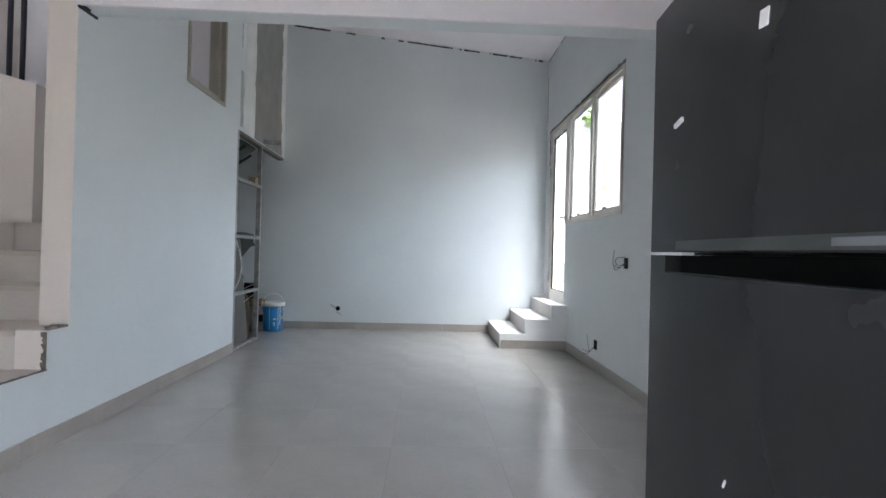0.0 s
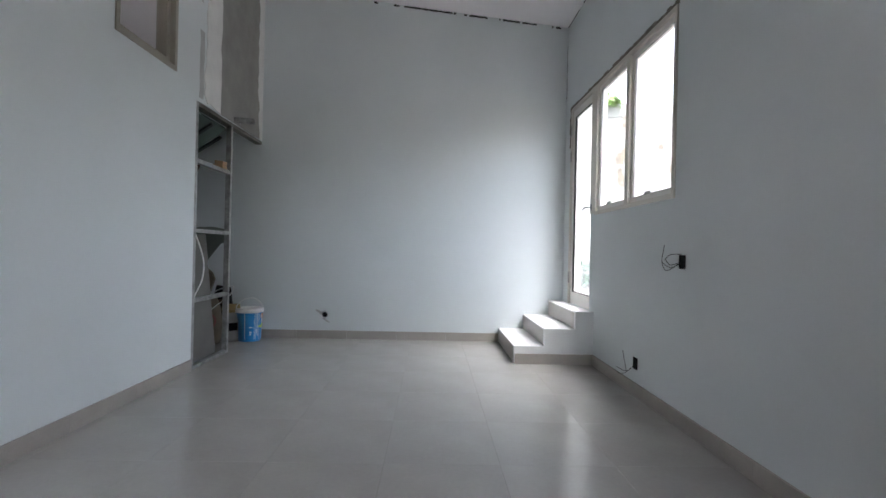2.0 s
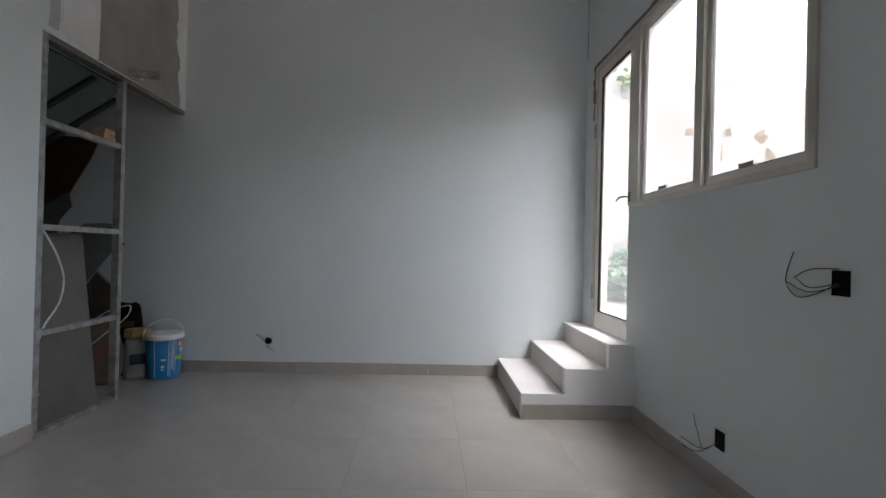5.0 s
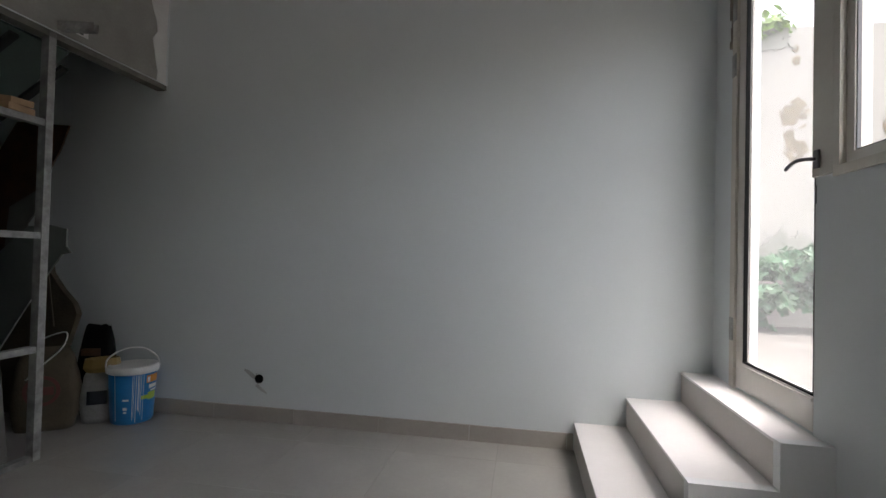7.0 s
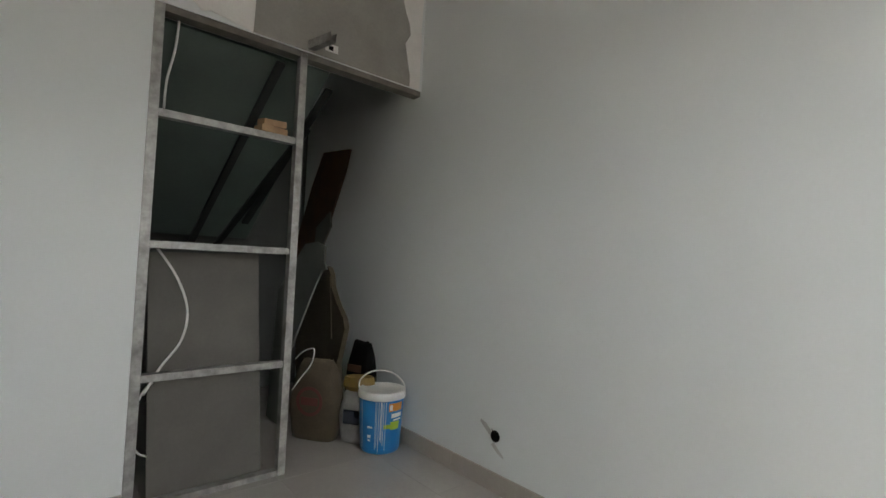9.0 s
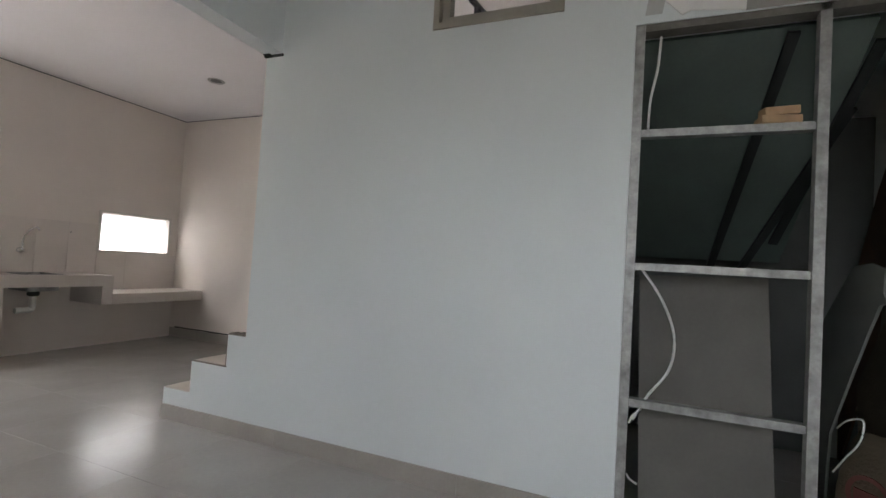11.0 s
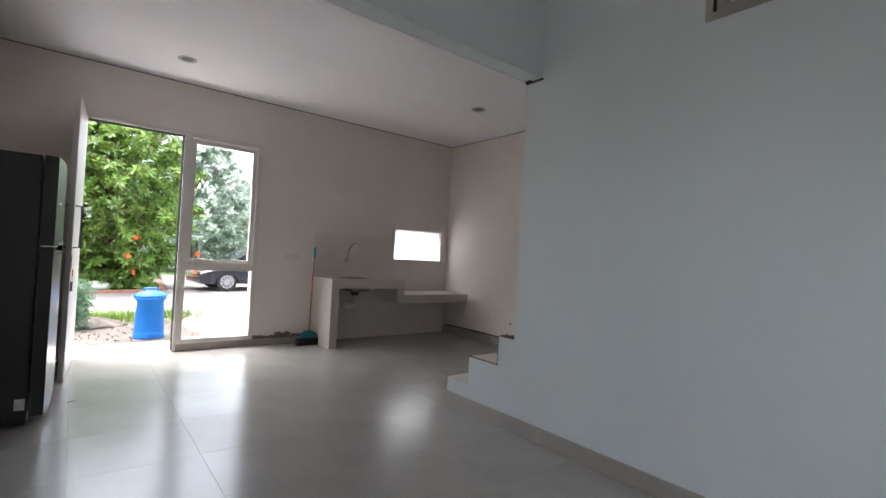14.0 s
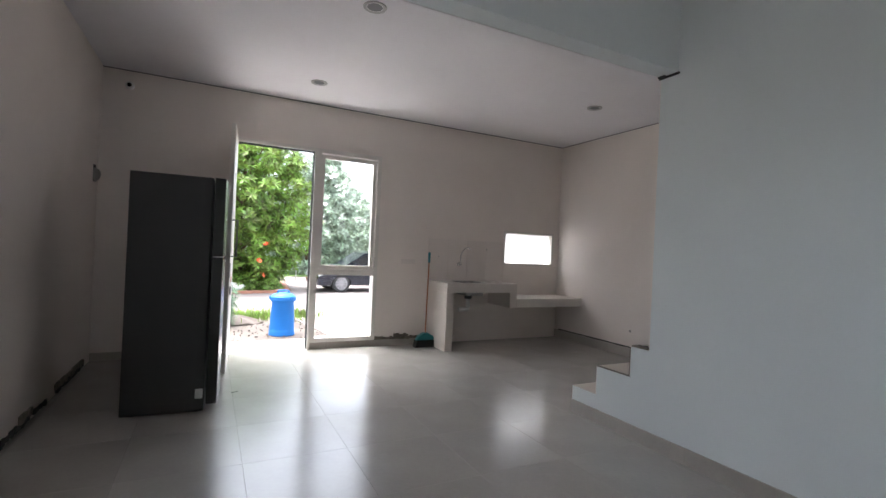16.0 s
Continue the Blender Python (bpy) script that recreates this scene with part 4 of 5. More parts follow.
def sack(name, label, at, w, h, d, material, rz=0, seed=1):
    """A full paper sack: pinched top, bulging sides, creases."""
    o = thing(name, label, "sack", at, rz=rz)
    bm = bmesh.new()
    rings, nseg, nh = [], 28, 12
    r = random.Random(seed)
    for j in range(nh + 1):
        f = j / nh
        wid = w / 2 * (0.86 + 0.2 * math.sin(math.pi * min(1, f * 1.25))) * (1 - 0.2 * max(0, f - 0.85) / 0.15)
        dep = d / 2 * (0.9 + 0.25 * math.sin(math.pi * f)) * (1 - 0.75 * max(0, f - 0.75) / 0.25)
        ring = []
        for i in range(nseg):
            a = 2 * math.pi * i / nseg
            c, s = math.cos(a), math.sin(a)
            k = 1 + r.uniform(-0.03, 0.03)
            ring.append(bm.verts.new((math.copysign(abs(c) ** 0.6, c) * wid * k, math.copysign(abs(s) ** 0.6, s) * dep * k, h * f + (0.0 if j < nh else r.uniform(-0.02, 0.02)))))
        rings.append(ring)
    for p, q in zip(rings, rings[1:]):
        for i in range(nseg):
            bm.faces.new((p[i], p[(i + 1) % nseg], q[(i + 1) % nseg], q[i]))
    bm.faces.new(rings[0][::-1])
    bm.faces.new(rings[-1])
    part("bag", bm, material, o, smooth=True)
    return o


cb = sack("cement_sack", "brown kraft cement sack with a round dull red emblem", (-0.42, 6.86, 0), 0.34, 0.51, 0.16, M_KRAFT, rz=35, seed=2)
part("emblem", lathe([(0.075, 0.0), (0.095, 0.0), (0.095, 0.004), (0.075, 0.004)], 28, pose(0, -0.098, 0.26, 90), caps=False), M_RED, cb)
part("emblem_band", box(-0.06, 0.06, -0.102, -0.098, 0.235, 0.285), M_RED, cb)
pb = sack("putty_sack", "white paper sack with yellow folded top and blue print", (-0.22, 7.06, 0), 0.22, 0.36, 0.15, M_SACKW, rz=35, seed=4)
part("print_band", box(-0.06, 0.05, -0.094, -0.090, 0.13, 0.22), M_CARP, pb)
part("folded_top", lathe([(0.085, 0.33), (0.11, 0.36), (0.10, 0.42), (0.06, 0.39)], 9, pose(0, 0, 0, 0, 0, 10) @ Matrix.Diagonal((1, 0.6, 1, 1))), M_YELLOW, pb)
db = sack("dark_sack", "crumpled black and orange plastic sack behind the others", (-0.36, 7.16, 0), 0.22, 0.62, 0.12, M_BLACK, rz=20, seed=8)
part("print_band", box(-0.07, 0.05, -0.076, -0.070, 0.42, 0.47), M_RUST, db)
cable("wire_loop", [(-0.27, 6.63, 0.57), (-0.17, 6.63, 0.63), (-0.03, 6.63, 0.67), (-0.03, 6.63, 0.61), (-0.08, 6.63, 0.55), (-0.17, 6.63, 0.48), (-0.30, 6.63, 0.37)], 0.004, M_WHITEP, "thin white wire loop hanging on the scraps")

# ---- paint pail ----
pa = thing("paint_pail", "blue paint pail with a white lid and white paint drips", "paint pail", (-0.03, 7.12, 0.0), rz=34)
part("bucket", lathe([(0.118, 0), (0.125, 0.01), (0.142, 0.335)], 40), M_PAIL, pa, smooth=True)
part("lid", lathe([(0.146, 0.330), (0.152, 0.334), (0.152, 0.365), (0.147, 0.378), (0.135, 0.380), (0.130, 0.372), (0.01, 0.372)], 40), M_WHITEP, pa, "white lid", True)
part("handle", tube(bend([(-0.155, -0.0, 0.33), (-0.145, -0.03, 0.42), (-0.06, -0.03, 0.485), (0.05, 0.0, 0.485), (0.13, 0.03, 0.42), (0.155, 0.0, 0.35)]), 0.005, 8), M_WHITEP, pa, smooth=True)


def on_pail(a0, a1, z0, z1, out=0.002):
    """A patch that follows the pail's side, between two angles in degrees."""
    bm = bmesh.new()
    n = max(1, int((a1 - a0) / 6))
    col = []
    for i in range(n + 1):
        a = radians(a0 + (a1 - a0) * i / n)
        row = []
        for z in (z0, z1):
            for o in (out, out - 0.0015):
                r = 0.125 + (0.142 - 0.125) * (z - 0.01) / 0.325 + o
                row.append(bm.verts.new((r * math.cos(a), r * math.sin(a), z)))
        col.append(row)
    for p, q in zip(col, col[1:]):
        bm.faces.new((p[0], q[0], q[2], p[2]))
        bm.faces.new((p[2], q[2], q[3], p[3]))
        bm.faces.new((p[1], p[0], q[0], q[1]))
    return bm


part("label_band", on_pail(-48, -5, 0.265, 0.315), M_ORANGE, pa, "orange label band")
part("label_mark", on_pail(-46, -38, 0.272, 0.305, 0.0035), M_WHITEP, pa)
for a0, a1, z0, z1, mt in ((-60, -30, 0.16, 0.185, M_LIME), (-42, -12, 0.15, 0.20, M_LIME), (-40, -6, 0.225, 0.25, M_WHITEP), (-34, -6, 0.205, 0.215, M_WHITEP), (-105, -90, 0.16, 0.172, M_WHITEP), (-104, -94, 0.10, 0.118, M_WHITEP), (-103, -95, 0.08, 0.09, M_WHITEP)):
    part("print_mark", on_pail(a0, a1, z0, z1), mt, pa)
rr = random.Random(4)
for a in (-82, -79, -74, -69, -66, -62, -56, -126):
    zlo = rr.uniform(0.01, 0.10)
    part("paint_drip", on_pail(a, a + rr.uniform(0.8, 2.0), zlo, 0.334, 0.0035), M_WHITEP, pa)

# ---- outside, front ----
gr = random.Random(11)
before = {o.name for o in scene.objects}
structure("ground", box(-60, 60, -80, 40, -0.60, -0.36), M_SOIL, "sandy soil ground round the house")
structure("porch", box(-0.2, 4.4, -1.15, -T, -0.40, -0.10, bevel=0.005), M_PORCH, "white tiled porch slab before the front door")
structure("driveway", prism([(-4.5, -0.2), (0.75, -0.2), (0.95, -2.4), (1.3, -4.6), (-4.5, -4.6)], -0.37, -0.345, "z"), M_PAVE, "pale concrete driveway")
structure("road", prism([(-12, -4.5), (12, -4.5), (12, -8.5), (1.9, -8.7), (0.9, -8.9), (0.35, -9.5), (0.1, -12.2), (-0.3, -16), (-12, -16)], -0.37, -0.35, "z"), M_PAVE, "pale concrete road with a side turning")
structure("kerb", prism([(12, -8.45), (1.9, -8.65), (0.95, -8.85), (0.43, -9.45), (0.2, -12.2), (0.35, -12.2), (0.57, -9.52), (1.05, -8.98), (1.95, -8.80), (12, -8.6)], -0.37, -0.27, "z"), M_KERB, "brick red painted kerb")
structure("verge", prism([(12, -8.7), (1.95, -8.8), (1.05, -8.95), (0.55, -9.5), (0.33, -12.2), (-0.1, -16), (-9, -16.2), (-9, -24), (12, -24)], -0.37, -0.335, "z"), M_GRASS, "green planted verge beyond the kerb")
structure("retaining_wall", box(1.7, 9, -11.2, -10.9, -0.36, 0.25), M_KERB, "low brick red retaining wall among the plants")


def leaves(bm, centre, size, count, r, long, wide, shell=0.55):
    """Whorls of pointed leaves scattered in a clump; each whorl opens outward and up."""
    c = Vector(centre)
    n = 0
    while n < count:
        a, u = r.uniform(0, 2 * math.pi), r.uniform(-1, 1)
        k = (shell + (1 - shell) * r.random())
        s = math.sqrt(1 - u * u)
        p = Vector((c.x + size[0] * k * s * math.cos(a), c.y + size[1] * k * s * math.sin(a), c.z + size[2] * k * u))
        axis = (Vector((s * math.cos(a), s * math.sin(a), u * 0.5 + 0.6)) + Vector((r.uniform(-0.4, 0.4), r.uniform(-0.4, 0.4), 0))).normalized()
        e = axis.orthogonal().normalized()
        f = axis.cross(e)
        turn = r.uniform(0, 6.28)
        for i in range(7):
            b = turn + i * 2 * math.pi / 7 + r.uniform(-0.2, 0.2)
            out = e * math.cos(b) + f * math.sin(b)
            d = (out + axis * r.uniform(0.1, 0.7)).normalized()
            sd = axis.cross(out).normalized()
            ln, wd = long * r.uniform(0.6, 1.2), wide * r.uniform(0.7, 1.2)
            bm.append((p, p + d * ln * 0.55 + sd * wd, p + d * ln - axis * ln * 0.12, p + d * ln * 0.55 - sd * wd))
            n += 1


def leaf_mesh(quads):
    me_v, me_f = [], []
    for q in quads:
        i = len(me_v)
        me_v += [tuple(v) for v in q]
        me_f.append((i, i + 1, i + 2, i + 3))
    bm = bmesh.new()
    me = bpy.data.meshes.new("leaves")
    me.from_pydata(me_v, [], me_f)
    bm.from_mesh(me)
    bpy.data.meshes.remove(me)
    return bm


def tree(label, at, height, spread, count, material, seed, long=0.16, wide=0.03, lo=0.3):
    r = random.Random(seed)
    t = thing("tree", label, "tree", at)
    tr = bmesh.new()
    tube(bend([(0, 0, 0), (0.08, 0.05, height * 0.3), (-0.05, 0.1, height * 0.6), (0.05, 0, height * 0.9)]), 0.13, 9, tr, 0.03)
    tips = []
    for k in range(9):
        z0 = height * (0.15 + 0.07 * k)
        a = k * 2.4
        tip = Vector((spread * 0.75 * math.cos(a), spread * 0.75 * math.sin(a), z0 + height * 0.22))
        tube(bend([(0, 0.05, z0), (tip.x * 0.5, tip.y * 0.5, z0 + height * 0.14), tip]), 0.05, 6, tr, 0.012)
        tips.append(tip)
    part("trunk", tr, M_BARK, t)
    q = []
    n = int(count / 42)
    for i in range(n):
        a, u = r.uniform(0, 2 * math.pi), r.random()
        zz = lo + (height - lo) * u
        rad = spread * (0.35 + 0.75 * math.sin(math.pi * min(1, 0.12 + u * 0.85))) * math.sqrt(r.random())
        c = (rad * math.cos(a), rad * math.sin(a), zz)
        s = r.uniform(0.18, 0.34)
        leaves(q, c, (s, s, s * 0.6), 42, r, long, wide, 0.3)
    part("crown", leaf_mesh(q), material, t)
    return t


tree("broad leafy green tree beyond the red kerb", (1.9, -10.4, -0.36), 5.8, 2.3, 26000, M_LEAF, 21, 0.25, 0.042, 0.35)
tree("second leafy green tree on the verge", (5.2, -11.2, -0.36), 5.4, 2.6, 17000, M_LEAF, 22, 0.25, 0.043, 0.3)
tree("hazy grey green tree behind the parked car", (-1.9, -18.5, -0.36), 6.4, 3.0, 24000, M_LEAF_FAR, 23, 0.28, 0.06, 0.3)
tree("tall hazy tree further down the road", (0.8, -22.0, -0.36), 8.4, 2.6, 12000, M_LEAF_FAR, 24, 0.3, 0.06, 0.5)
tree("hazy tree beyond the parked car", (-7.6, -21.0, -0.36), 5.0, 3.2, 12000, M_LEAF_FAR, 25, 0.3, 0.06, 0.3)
q = []
for i in range(520):
    leaves(q, (gr.uniform(-14, 14), gr.uniform(-27, -25), gr.uniform(-0.2, 2.4)), (0.6, 0.5, 0.45), 24, gr, 0.35, 0.08, 0.3)
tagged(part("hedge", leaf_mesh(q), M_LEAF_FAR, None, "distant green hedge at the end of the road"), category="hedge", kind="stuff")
q = []
for i in range(150):
    leaves(q, (gr.uniform(0.8, 6), gr.uniform(-10.2, -9.1), gr.uniform(-0.35, 0.15)), (0.3, 0.25, 0.18), 26, gr, 0.14, 0.022, 0.2)
tagged(part("low_plants", leaf_mesh(q), M_LEAF, None, "low green plants along the kerb"), category="plants", kind="stuff")
q = []
for i in range(1500):
    x, y = gr.choice((gr.gauss(1.1, 0.25), gr.gauss(1.9, 0.35), gr.gauss(2.5, 0.5), gr.uniform(0.9, 4.0))), gr.gauss(-4.3, 0.28)
    h = gr.uniform(0.03, 0.17)
    dx = gr.uniform(-0.04, 0.04)
    q.append((Vector((x, y, -0.36)), Vector((x + 0.012, y, -0.36)), Vector((x + 0.008 + dx, y, -0.36 + h)), Vector((x + dx, y + 0.01, -0.36 + h))))
for i in range(1800):
    x, y = gr.uniform(0.5, 3.0), gr.uniform(-15, -9.4)
    h = gr.uniform(0.06, 0.2)
    q.append((Vector((x, y, -0.34)), Vector((x + 0.02, y, -0.34)), Vector((x + 0.015, y, -0.34 + h)), Vector((x + 0.03, y + 0.01, -0.34 + h))))
tagged(part("grass_tufts", leaf_mesh(q), M_LEAF, None, "tufts of fresh green grass"), category="grass", kind="stuff")
for i, (x, y, z, n) in enumerate(((1.35, -8.3, 1.15, 26), (1.5, -8.35, 0.75, 10), (1.38, -8.5, 0.2, 12), (-0.3, -9.2, 0.8, 12), (-0.25, -9.1, 0.25, 14))):
    q = []
    leaves(q, (0, 0, 0), (0.07, 0.05, 0.13), n, gr, 0.10, 0.03, 0.2)
    f = thing("orange_flower", "hanging orange flower cluster in the foliage", "flower", (x, y, z), "orange flowers")
    part("petals", leaf_mesh(q), M_FLOWER, f)
stn = thing("white_stone", "pale rounded stone among the kerb plants", "stone", (2.1, -9.25, -0.32))
part("stone", lathe([(0.05, 0), (0.26, 0.05), (0.28, 0.15), (0.16, 0.24), (0.03, 0.26)], 14, Matrix.Diagonal((1.3, 0.8, 1, 1))), M_LABEL, stn, smooth=True)
q = []
bm = bmesh.new()
for i in range(700):
    x, y, s = gr.uniform(0.9, 3.4), gr.uniform(-3.9, -1.3), gr.uniform(0.006, 0.024)
    add_box(bm, x, x + s, y, y + s * 1.2, -0.365, -0.36 + s * 0.6, pose(0, 0, 0, gr.uniform(-0.5, 0.5), 0, 0))
tagged(part("rubble", bm, M_SOIL, None, "scattered small stones on sandy soil"), category="gravel", kind="stuff")
hp = thing("soil_heap", "low heap of sandy soil beside the porch", "soil heap", (2.35, -3.75, -0.36))
bm = lathe([(0.42, 0), (0.36, 0.03), (0.28, 0.07), (0.19, 0.105), (0.10, 0.135), (0.03, 0.145)], 30)
for v in bm.verts:
    v.co += Vector((1, 1, 1.4)) * 0.035 * noise.noise(v.co * 9) + Vector((0, 0, 0.018)) * noise.noise(v.co * 30)
    v.co.x *= 1.4
part("heap", bm, M_SOIL, hp, smooth=True)
sh = thing("young_conifer", "small feathery dark green shrub beside the porch", "shrub", (2.52, -3.35, -0.36))
q = []
leaves(q, (0, 0, 0.42), (0.24, 0.24, 0.45), 2200, gr, 0.11, 0.007, 0.1)
part("foliage", leaf_mesh(q), M_IVY, sh)
part("stem", tube([(0, 0, 0), (0, 0, 0.6)], 0.012), M_BARK, sh)

dr = thing("water_drum", "bright blue lidded plastic drum standing on soil by the porch", "drum", (1.48, -2.92, -0.36))
part("drum_body", lathe([(0.214, 0), (0.221, 0.022), (0.210, 0.065), (0.215, 0.083), (0.206, 0.10), (0.209, 0.115), (0.184, 0.58), (0.209, 0.60), (0.219, 0.63), (0.214, 0.655)], 36), M_DRUM, dr, smooth=True)
part("lid", lathe([(0.222, 0.656), (0.219, 0.672), (0.155, 0.722), (0.10, 0.732), (0.093, 0.742), (0.01, 0.744)], 36), M_DRUM, dr, smooth=True)
part("lid_grip", tube(bend([(-0.085, 0.0, 0.738), (-0.078, 0, 0.775), (0.078, 0, 0.775), (0.085, 0, 0.738)]), 0.016, 8), M_DRUM, dr)
for a in (0, 120, 240):
    part("lid_clip", box(0.209, 0.230, -0.028, 0.028, 0.635, 0.685, m=pose(0, 0, 0, 0, 0, a), bevel=0.005), M_DRUM, dr)


def car():
    c = thing("parked_car", "dark blue hatchback parked at the roadside", "car", (-2.68, -11.1, -0.36), rz=4)
    low = [(2.1, 0.25), (2.15, 0.5), (2.08, 0.68), (1.75, 0.80), (1.15, 0.93), (-1.6, 1.0), (-1.95, 0.9), (-2.05, 0.5), (-2.0, 0.25)]
    wheels = (1.32, -1.28)
    out = []
    for x, z in low:
        out.append((x, z))
    bottom = []
    for wx in sorted(wheels):
        for k in range(9):
            a = math.pi - math.pi * k / 8
            bottom.append((wx + 0.36 * math.cos(a), 0.25 + 0.36 * math.sin(a) * 1.0))
    bm = prism(out + bottom, -0.84, 0.84)
    part("body", bm, M_CARP, c)
    part("cabin", prism([(1.15, 0.931), (0.45, 1.38), (0.1, 1.46), (-1.0, 1.46), (-1.55, 1.30), (-1.85, 0.96)], -0.66, 0.66), M_CARP, c)
    for s in (0.662, -0.668):
        part("side_window", prism([(0.98, 0.96), (0.42, 1.32), (-0.15, 1.38), (-0.15, 0.98)], s, s + 0.006), M_DARKG, c)
        part("side_window", prism([(-0.2, 0.98), (-0.2, 1.38), (-0.95, 1.38), (-1.4, 1.24), (-1.55, 1.0)], s, s + 0.006), M_DARKG, c)
        part("mirror", box(0.75, 0.90, s * 1.3 - 0.05, s * 1.3 + 0.05, 0.92, 1.03, bevel=0.02), M_CARP, c)
        part("headlight", prism([(2.12, 0.62), (1.80, 0.74), (1.78, 0.66), (2.13, 0.56)], s * 1.24, s * 1.24 + 0.03), M_LABEL, c)
    for wx in wheels:
        for s in (0.72, -0.72):
            w = part("wheel", lathe([(0.20, -0.1), (0.30, -0.1), (0.315, -0.07), (0.315, 0.07), (0.30, 0.1), (0.20, 0.1)], 28, pose(wx, s, 0.315, 90)), M_TYRE, c)
            part("rim", lathe([(0.20, -0.09), (0.205, -0.105), (0.185, -0.105), (0.18, -0.06)], 28, pose(wx, s, 0.315, 90)), M_RIM, w)
            for k in range(10):
                part("spoke", box(-0.012, 0.012, -0.11, 0.11, 0.03, 0.19, m=pose(wx, s, 0.315, 0, k * 36, 0)), M_RIM, w)
    return c


car()
# pale slab standing for a canopy across the road; the legs are added
ts = thing("porch_table", "small pale canopy slab on thin legs far across the road", "table", (-1.1, -15.2, -0.35))
part("tabletop", box(-0.5, 0.5, -0.4, 0.4, 1.72, 1.76), M_LABEL, ts)
for x in (-0.4, 0.4):
    part("leg", tube([(x, 0, 0), (x, 0, 1.72)], 0.02), M_STEEL, ts)

# set the street side back to its true depth
for ob in [o for o in scene.objects if o.name not in before and o.parent is None and not o.name.startswith(("porch", "water_drum", "parked_car"))]:
    m = Matrix.Translation((-0.22, -0.2, 0.0)) @ Matrix.Diagonal((1.03, 1.11, 1.0, 1.0))
    if ob.type == "MESH" and ob.parent is None:
        ob.matrix_basis = m @ ob.matrix_basis
    else:
        ob.location = m @ ob.location

# ---- outside, garden side ----
structure("garden_wall", box(XR + T + 0.001, 14.0, 10.2, 10.4, -0.36, 3.89), M_OUTWALL, "weathered cream garden wall behind the house")
structure("garden_ground", box(XR + T + 0.001, 14.0, 2.0, 10.2, -0.36, 0.47), M_BED, "raised soil garden beside the house")


def blot(x, z, w, h, seed, cell=0.012, holes=0.35):
    """A ragged patch of thin flakes: solid at its heart, broken up towards its rim."""
    bm = bmesh.new()
    ni, nj = int(w * 1.3 / cell), int(h * 1.3 / cell)
    for i in range(-ni, ni + 1):
        run = None
        for j in range(-nj, nj + 2):
            p, q = i * cell, j * cell
            f = 1.0 - math.hypot(p / w, q / h) + 0.55 * noise.noise(Vector((p * 9, q * 9, seed * 3.7))) + holes * noise.noise(Vector((p * 30, q * 30, seed * 1.9)))
            on = f > 0.35 and j <= nj
            if on and run is None:
                run = q
            if not on and run is not None:
                add_box(bm, x + p, x + p + cell, 10.198 - 0.0004 * seed, 10.1995, z + run, z + q)
                run = None
    return bm


for x, z, w, h, sd in ((5.27, 2.84, 0.20, 0.26, 1), (5.25, 2.50, 0.10, 0.42, 2), (5.31, 2.44, 0.13, 0.14, 12), (5.30, 3.42, 0.08, 0.09, 3), (5.28, 3.58, 0.05, 0.05, 10), (6.45, 2.80, 0.15, 0.22, 4),
                       (6.62, 3.05, 0.10, 0.11, 5), (6.25, 2.62, 0.12, 0.15, 11), (7.15, 3.02, 0.17, 0.13, 6), (7.3, 2.75, 0.12, 0.12, 7), (8.15, 3.1, 0.22, 0.28, 8), (6.0, 3.05, 0.08, 0.09, 9), (8.3, 2.6, 0.25, 0.25, 13)):
    structure("peeled_patch", blot(x + 0.30, z + 0.06, w, h, sd), M_PEEL, "ochre patch where the render has peeled")
for x, z, w, h, sd in ((5.15, 1.25, 0.4, 0.3, 21), (5.6, 1.1, 0.5, 0.35, 22), (6.6, 1.2, 0.6, 0.35, 23), (5.0, 3.62, 0.3, 0.14, 24)):
    structure("damp_patch", blot(x + 0.30, z + 0.10, w, h, sd, 0.02), M_DAMP, "grey green damp patch on the garden wall")
gp = thing("garden_plant", "lush green plant at the foot of the garden wall", "plant", (5.5, 9.72, 0.47))
q = []
for k in range(44):
    z = gr.uniform(0.06, 0.85)
    leaves(q, (gr.uniform(-0.75, 0.75) * (1.1 - z * 0.7), gr.uniform(-0.3, 0.3), z), (0.17, 0.14, 0.11), 90, gr, 0.09, 0.026, 0.1)
part("foliage", leaf_mesh(q), M_IVY, gp)
gp2 = thing("creeper", "green creeper hanging over the garden wall's top", "creeper", (5.28, 10.22, 3.85))
q = []
leaves(q, (0, 0, 0.08), (0.4, 0.15, 0.2), 320, gr, 0.09, 0.025, 0.1)
part("foliage", leaf_mesh(q), M_LEAF, gp2)

# ---- skirting tiles ----
def skirting(name, x0, y0, x1, y1, inward, h, label, start=0.0):
    """A run of skirting tiles from one end to the other; each tile a part."""
    base = tagged(thing(name, label, "skirting"), kind="structure")
    L = math.hypot(x1 - x0, y1 - y0)
    ang = math.degrees(math.atan2(y1 - y0, x1 - x0))
    m = pose(x0, y0, 0, 0, 0, ang)
    s = -start
    while s < L:
        a, b = max(s, 0) + 0.001, min(s + 0.6, L) - 0.001
        if b - a > 0.02:
            lo, hi = (0, 0.012) if inward > 0 else (-0.012, 0)
            t = part("tile", box(a, b, lo, hi, 0.0, h), M_SKIRT, base)
            t.matrix_basis = m
        s += 0.6
    return base


skirting("baseboard_north", -0.13, YB, 2.91, YB, -1, 0.10, "taupe skirting tiles along the back wall")
skirting("baseboard_east", XR, YE, XR, 6.19, 1, 0.10, "taupe skirting tiles along the east wall", 0.2)
skirting("baseboard_stair", 0.0, 2.78, 0.0, 5.735, -1, 0.10, "taupe skirting tiles along the stair wall", 0.2)
skirting("baseboard_south", 0.035, 0.0, 1.565, 0.0, 1, 0.078, "taupe skirting tiles along the front wall", 0.25)
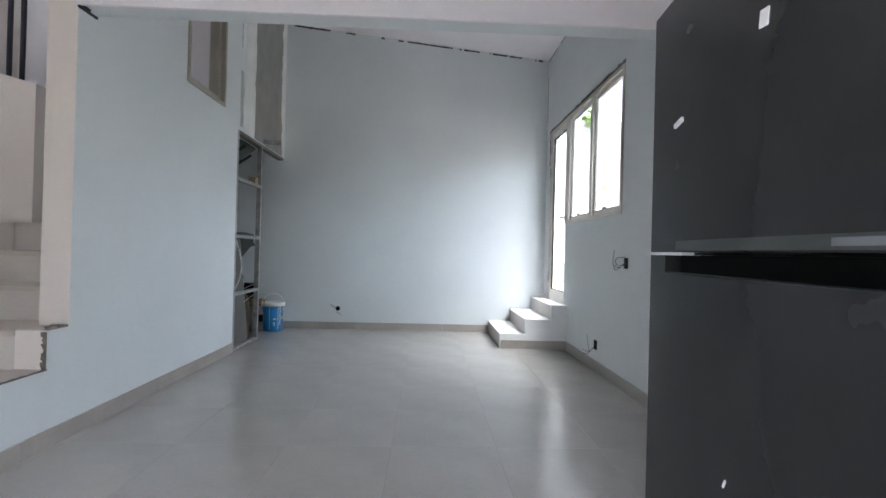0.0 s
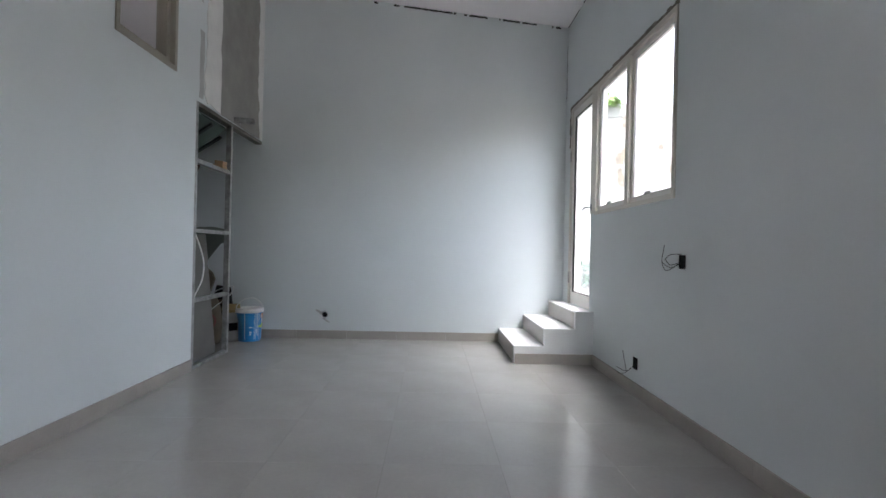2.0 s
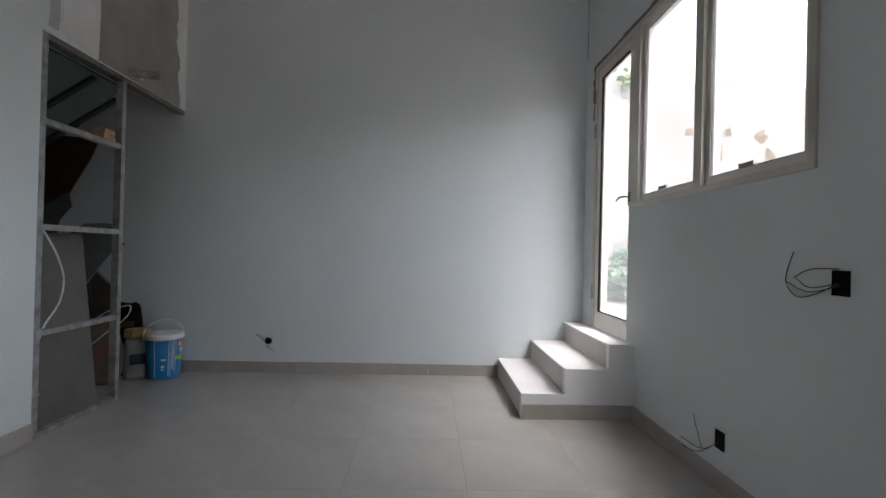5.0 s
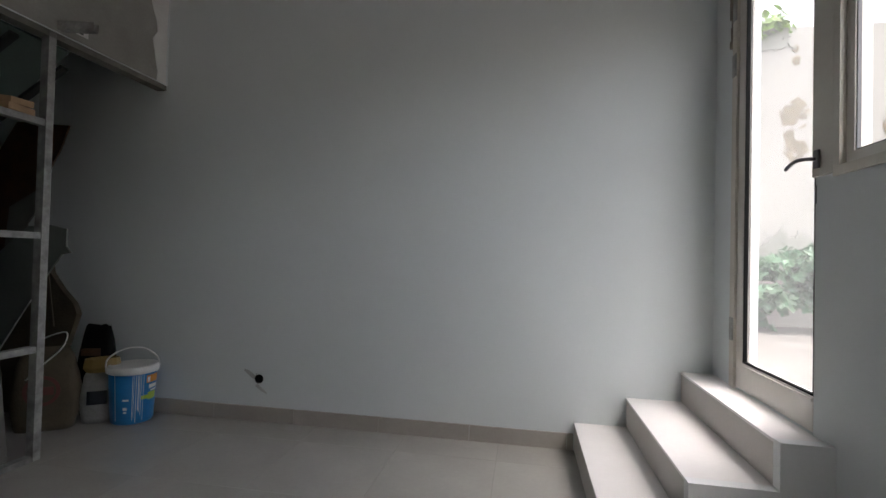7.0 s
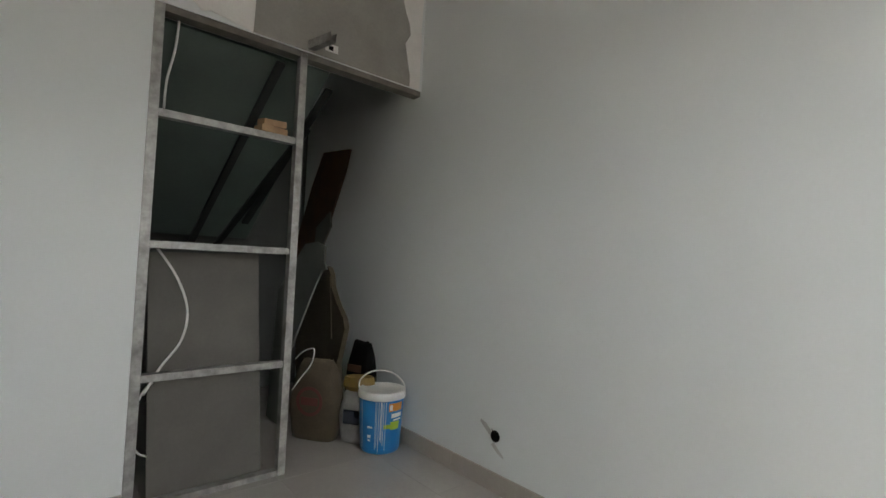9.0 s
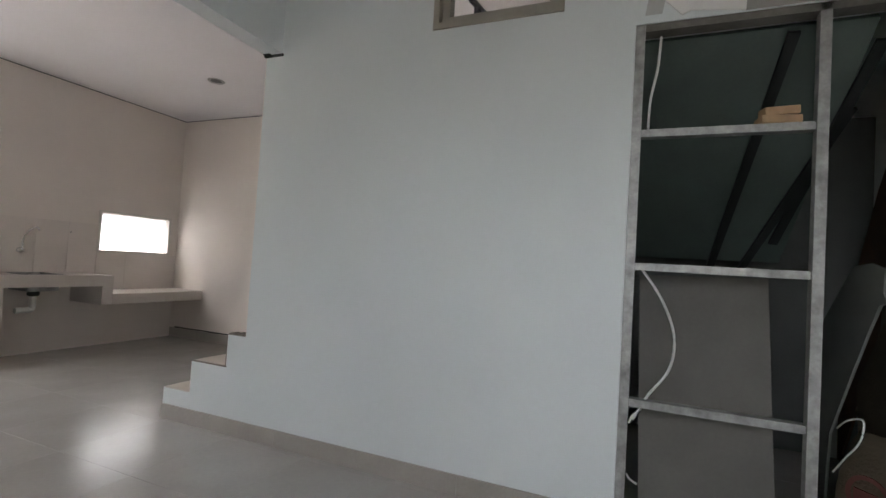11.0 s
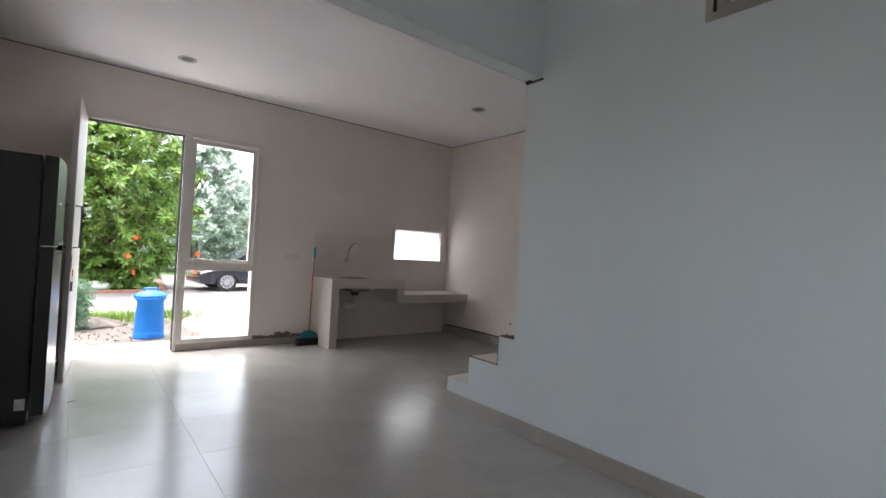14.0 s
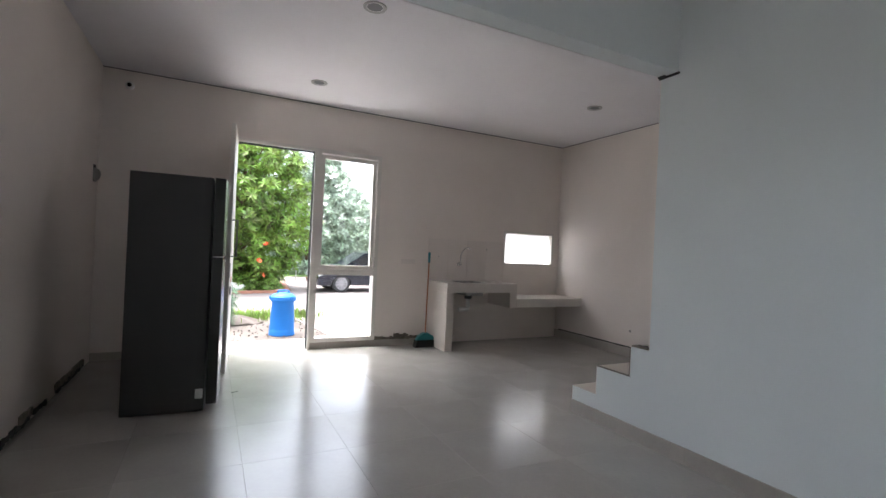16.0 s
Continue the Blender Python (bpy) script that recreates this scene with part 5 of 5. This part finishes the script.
skirting("baseboard_south_east", 2.465, 0.0, XR, 0.0, 1, 0.078, "taupe skirting tiles beside the front door", 0.1)
skirting("baseboard_kitchen", XK, 0.0, XK, 2.78, -1, 0.12, "taupe skirting tiles with a dark top edge", 0.1)
skirting("baseboard_steps", 2.915, 6.20, XR, 6.20, -1, 0.10, "taupe skirting tiles below the garden steps", 0.0)
ragged_strip("dark_edge", (XR, YE - 0.02, 0.02), (XR, 0.02, 0.02), 0.014, 0.034, 33, M_SOOT, "dark ragged gap at the foot of the unfinished party wall", 90, 0.25)
ragged_strip("mortar_edge", (XR, 1.9, 0.055), (XR, 0.3, 0.055), 0.02, 0.04, 34, M_CRUMBLE, "crumbled mortar at the foot of the unfinished party wall", 30, 0.2)
# dark strip drawn where the wall meets the ceiling in shadow
structure("shadow_gap", boxes((XK, XR, 0.0, 0.004, ZC - 0.012, ZC - 0.003), (XK, XK + 0.004, 0.005, 2.76, ZC - 0.012, ZC - 0.003)), M_CUP, "thin grey strip drawn as the shadow line between the front room's walls and ceiling")
ragged_strip("dark_edge", (XK, 2.6, 0.125), (XK, 0.1, 0.125), -0.014, 0.012, 31, M_SOOT, "dark open joint above the kitchen skirting", 30)

# ---- floor tiles: 0.6 m porcelain, each its own piece ----
X0T, Y0T, PT = 2.455, 4.635, 0.6
tile_mesh = {}
ix0, ix1 = math.floor((XK - X0T) / PT), math.ceil((XR - X0T) / PT)
iy0, iy1 = math.floor((0 - Y0T) / PT), math.ceil((YB - Y0T) / PT)
for ix in range(ix0, ix1):
    for iy in range(iy0, iy1):
        a, b = max(XK, X0T + ix * PT) + 0.0006, min(XR, X0T + (ix + 1) * PT) - 0.0006
        c0, c1 = max(0.0, Y0T + iy * PT) + 0.0006, min(YB, Y0T + (iy + 1) * PT) - 0.0006
        if b - a < 0.02 or c1 - c0 < 0.02:
            continue
        key = (round(b - a, 3), round(c1 - c0, 3))
        if key not in tile_mesh:
            bm = bmesh.new()
            add_box(bm, 0, b - a, 0, c1 - c0, -0.004, 0.0)
            bmesh.ops.bevel(bm, geom=[e for e in bm.edges if all(v.co.z > -0.001 for v in e.verts)], offset=0.0004, segments=1, affect="EDGES")
            me = bpy.data.meshes.new("tile")
            bm.to_mesh(me)
            bm.free()
            me.materials.append(M_TILE)
            tile_mesh[key] = me
        t = new("tile", tile_mesh[key])
        t.parent = floor
        t.matrix_basis = pose(a, c0, 0)
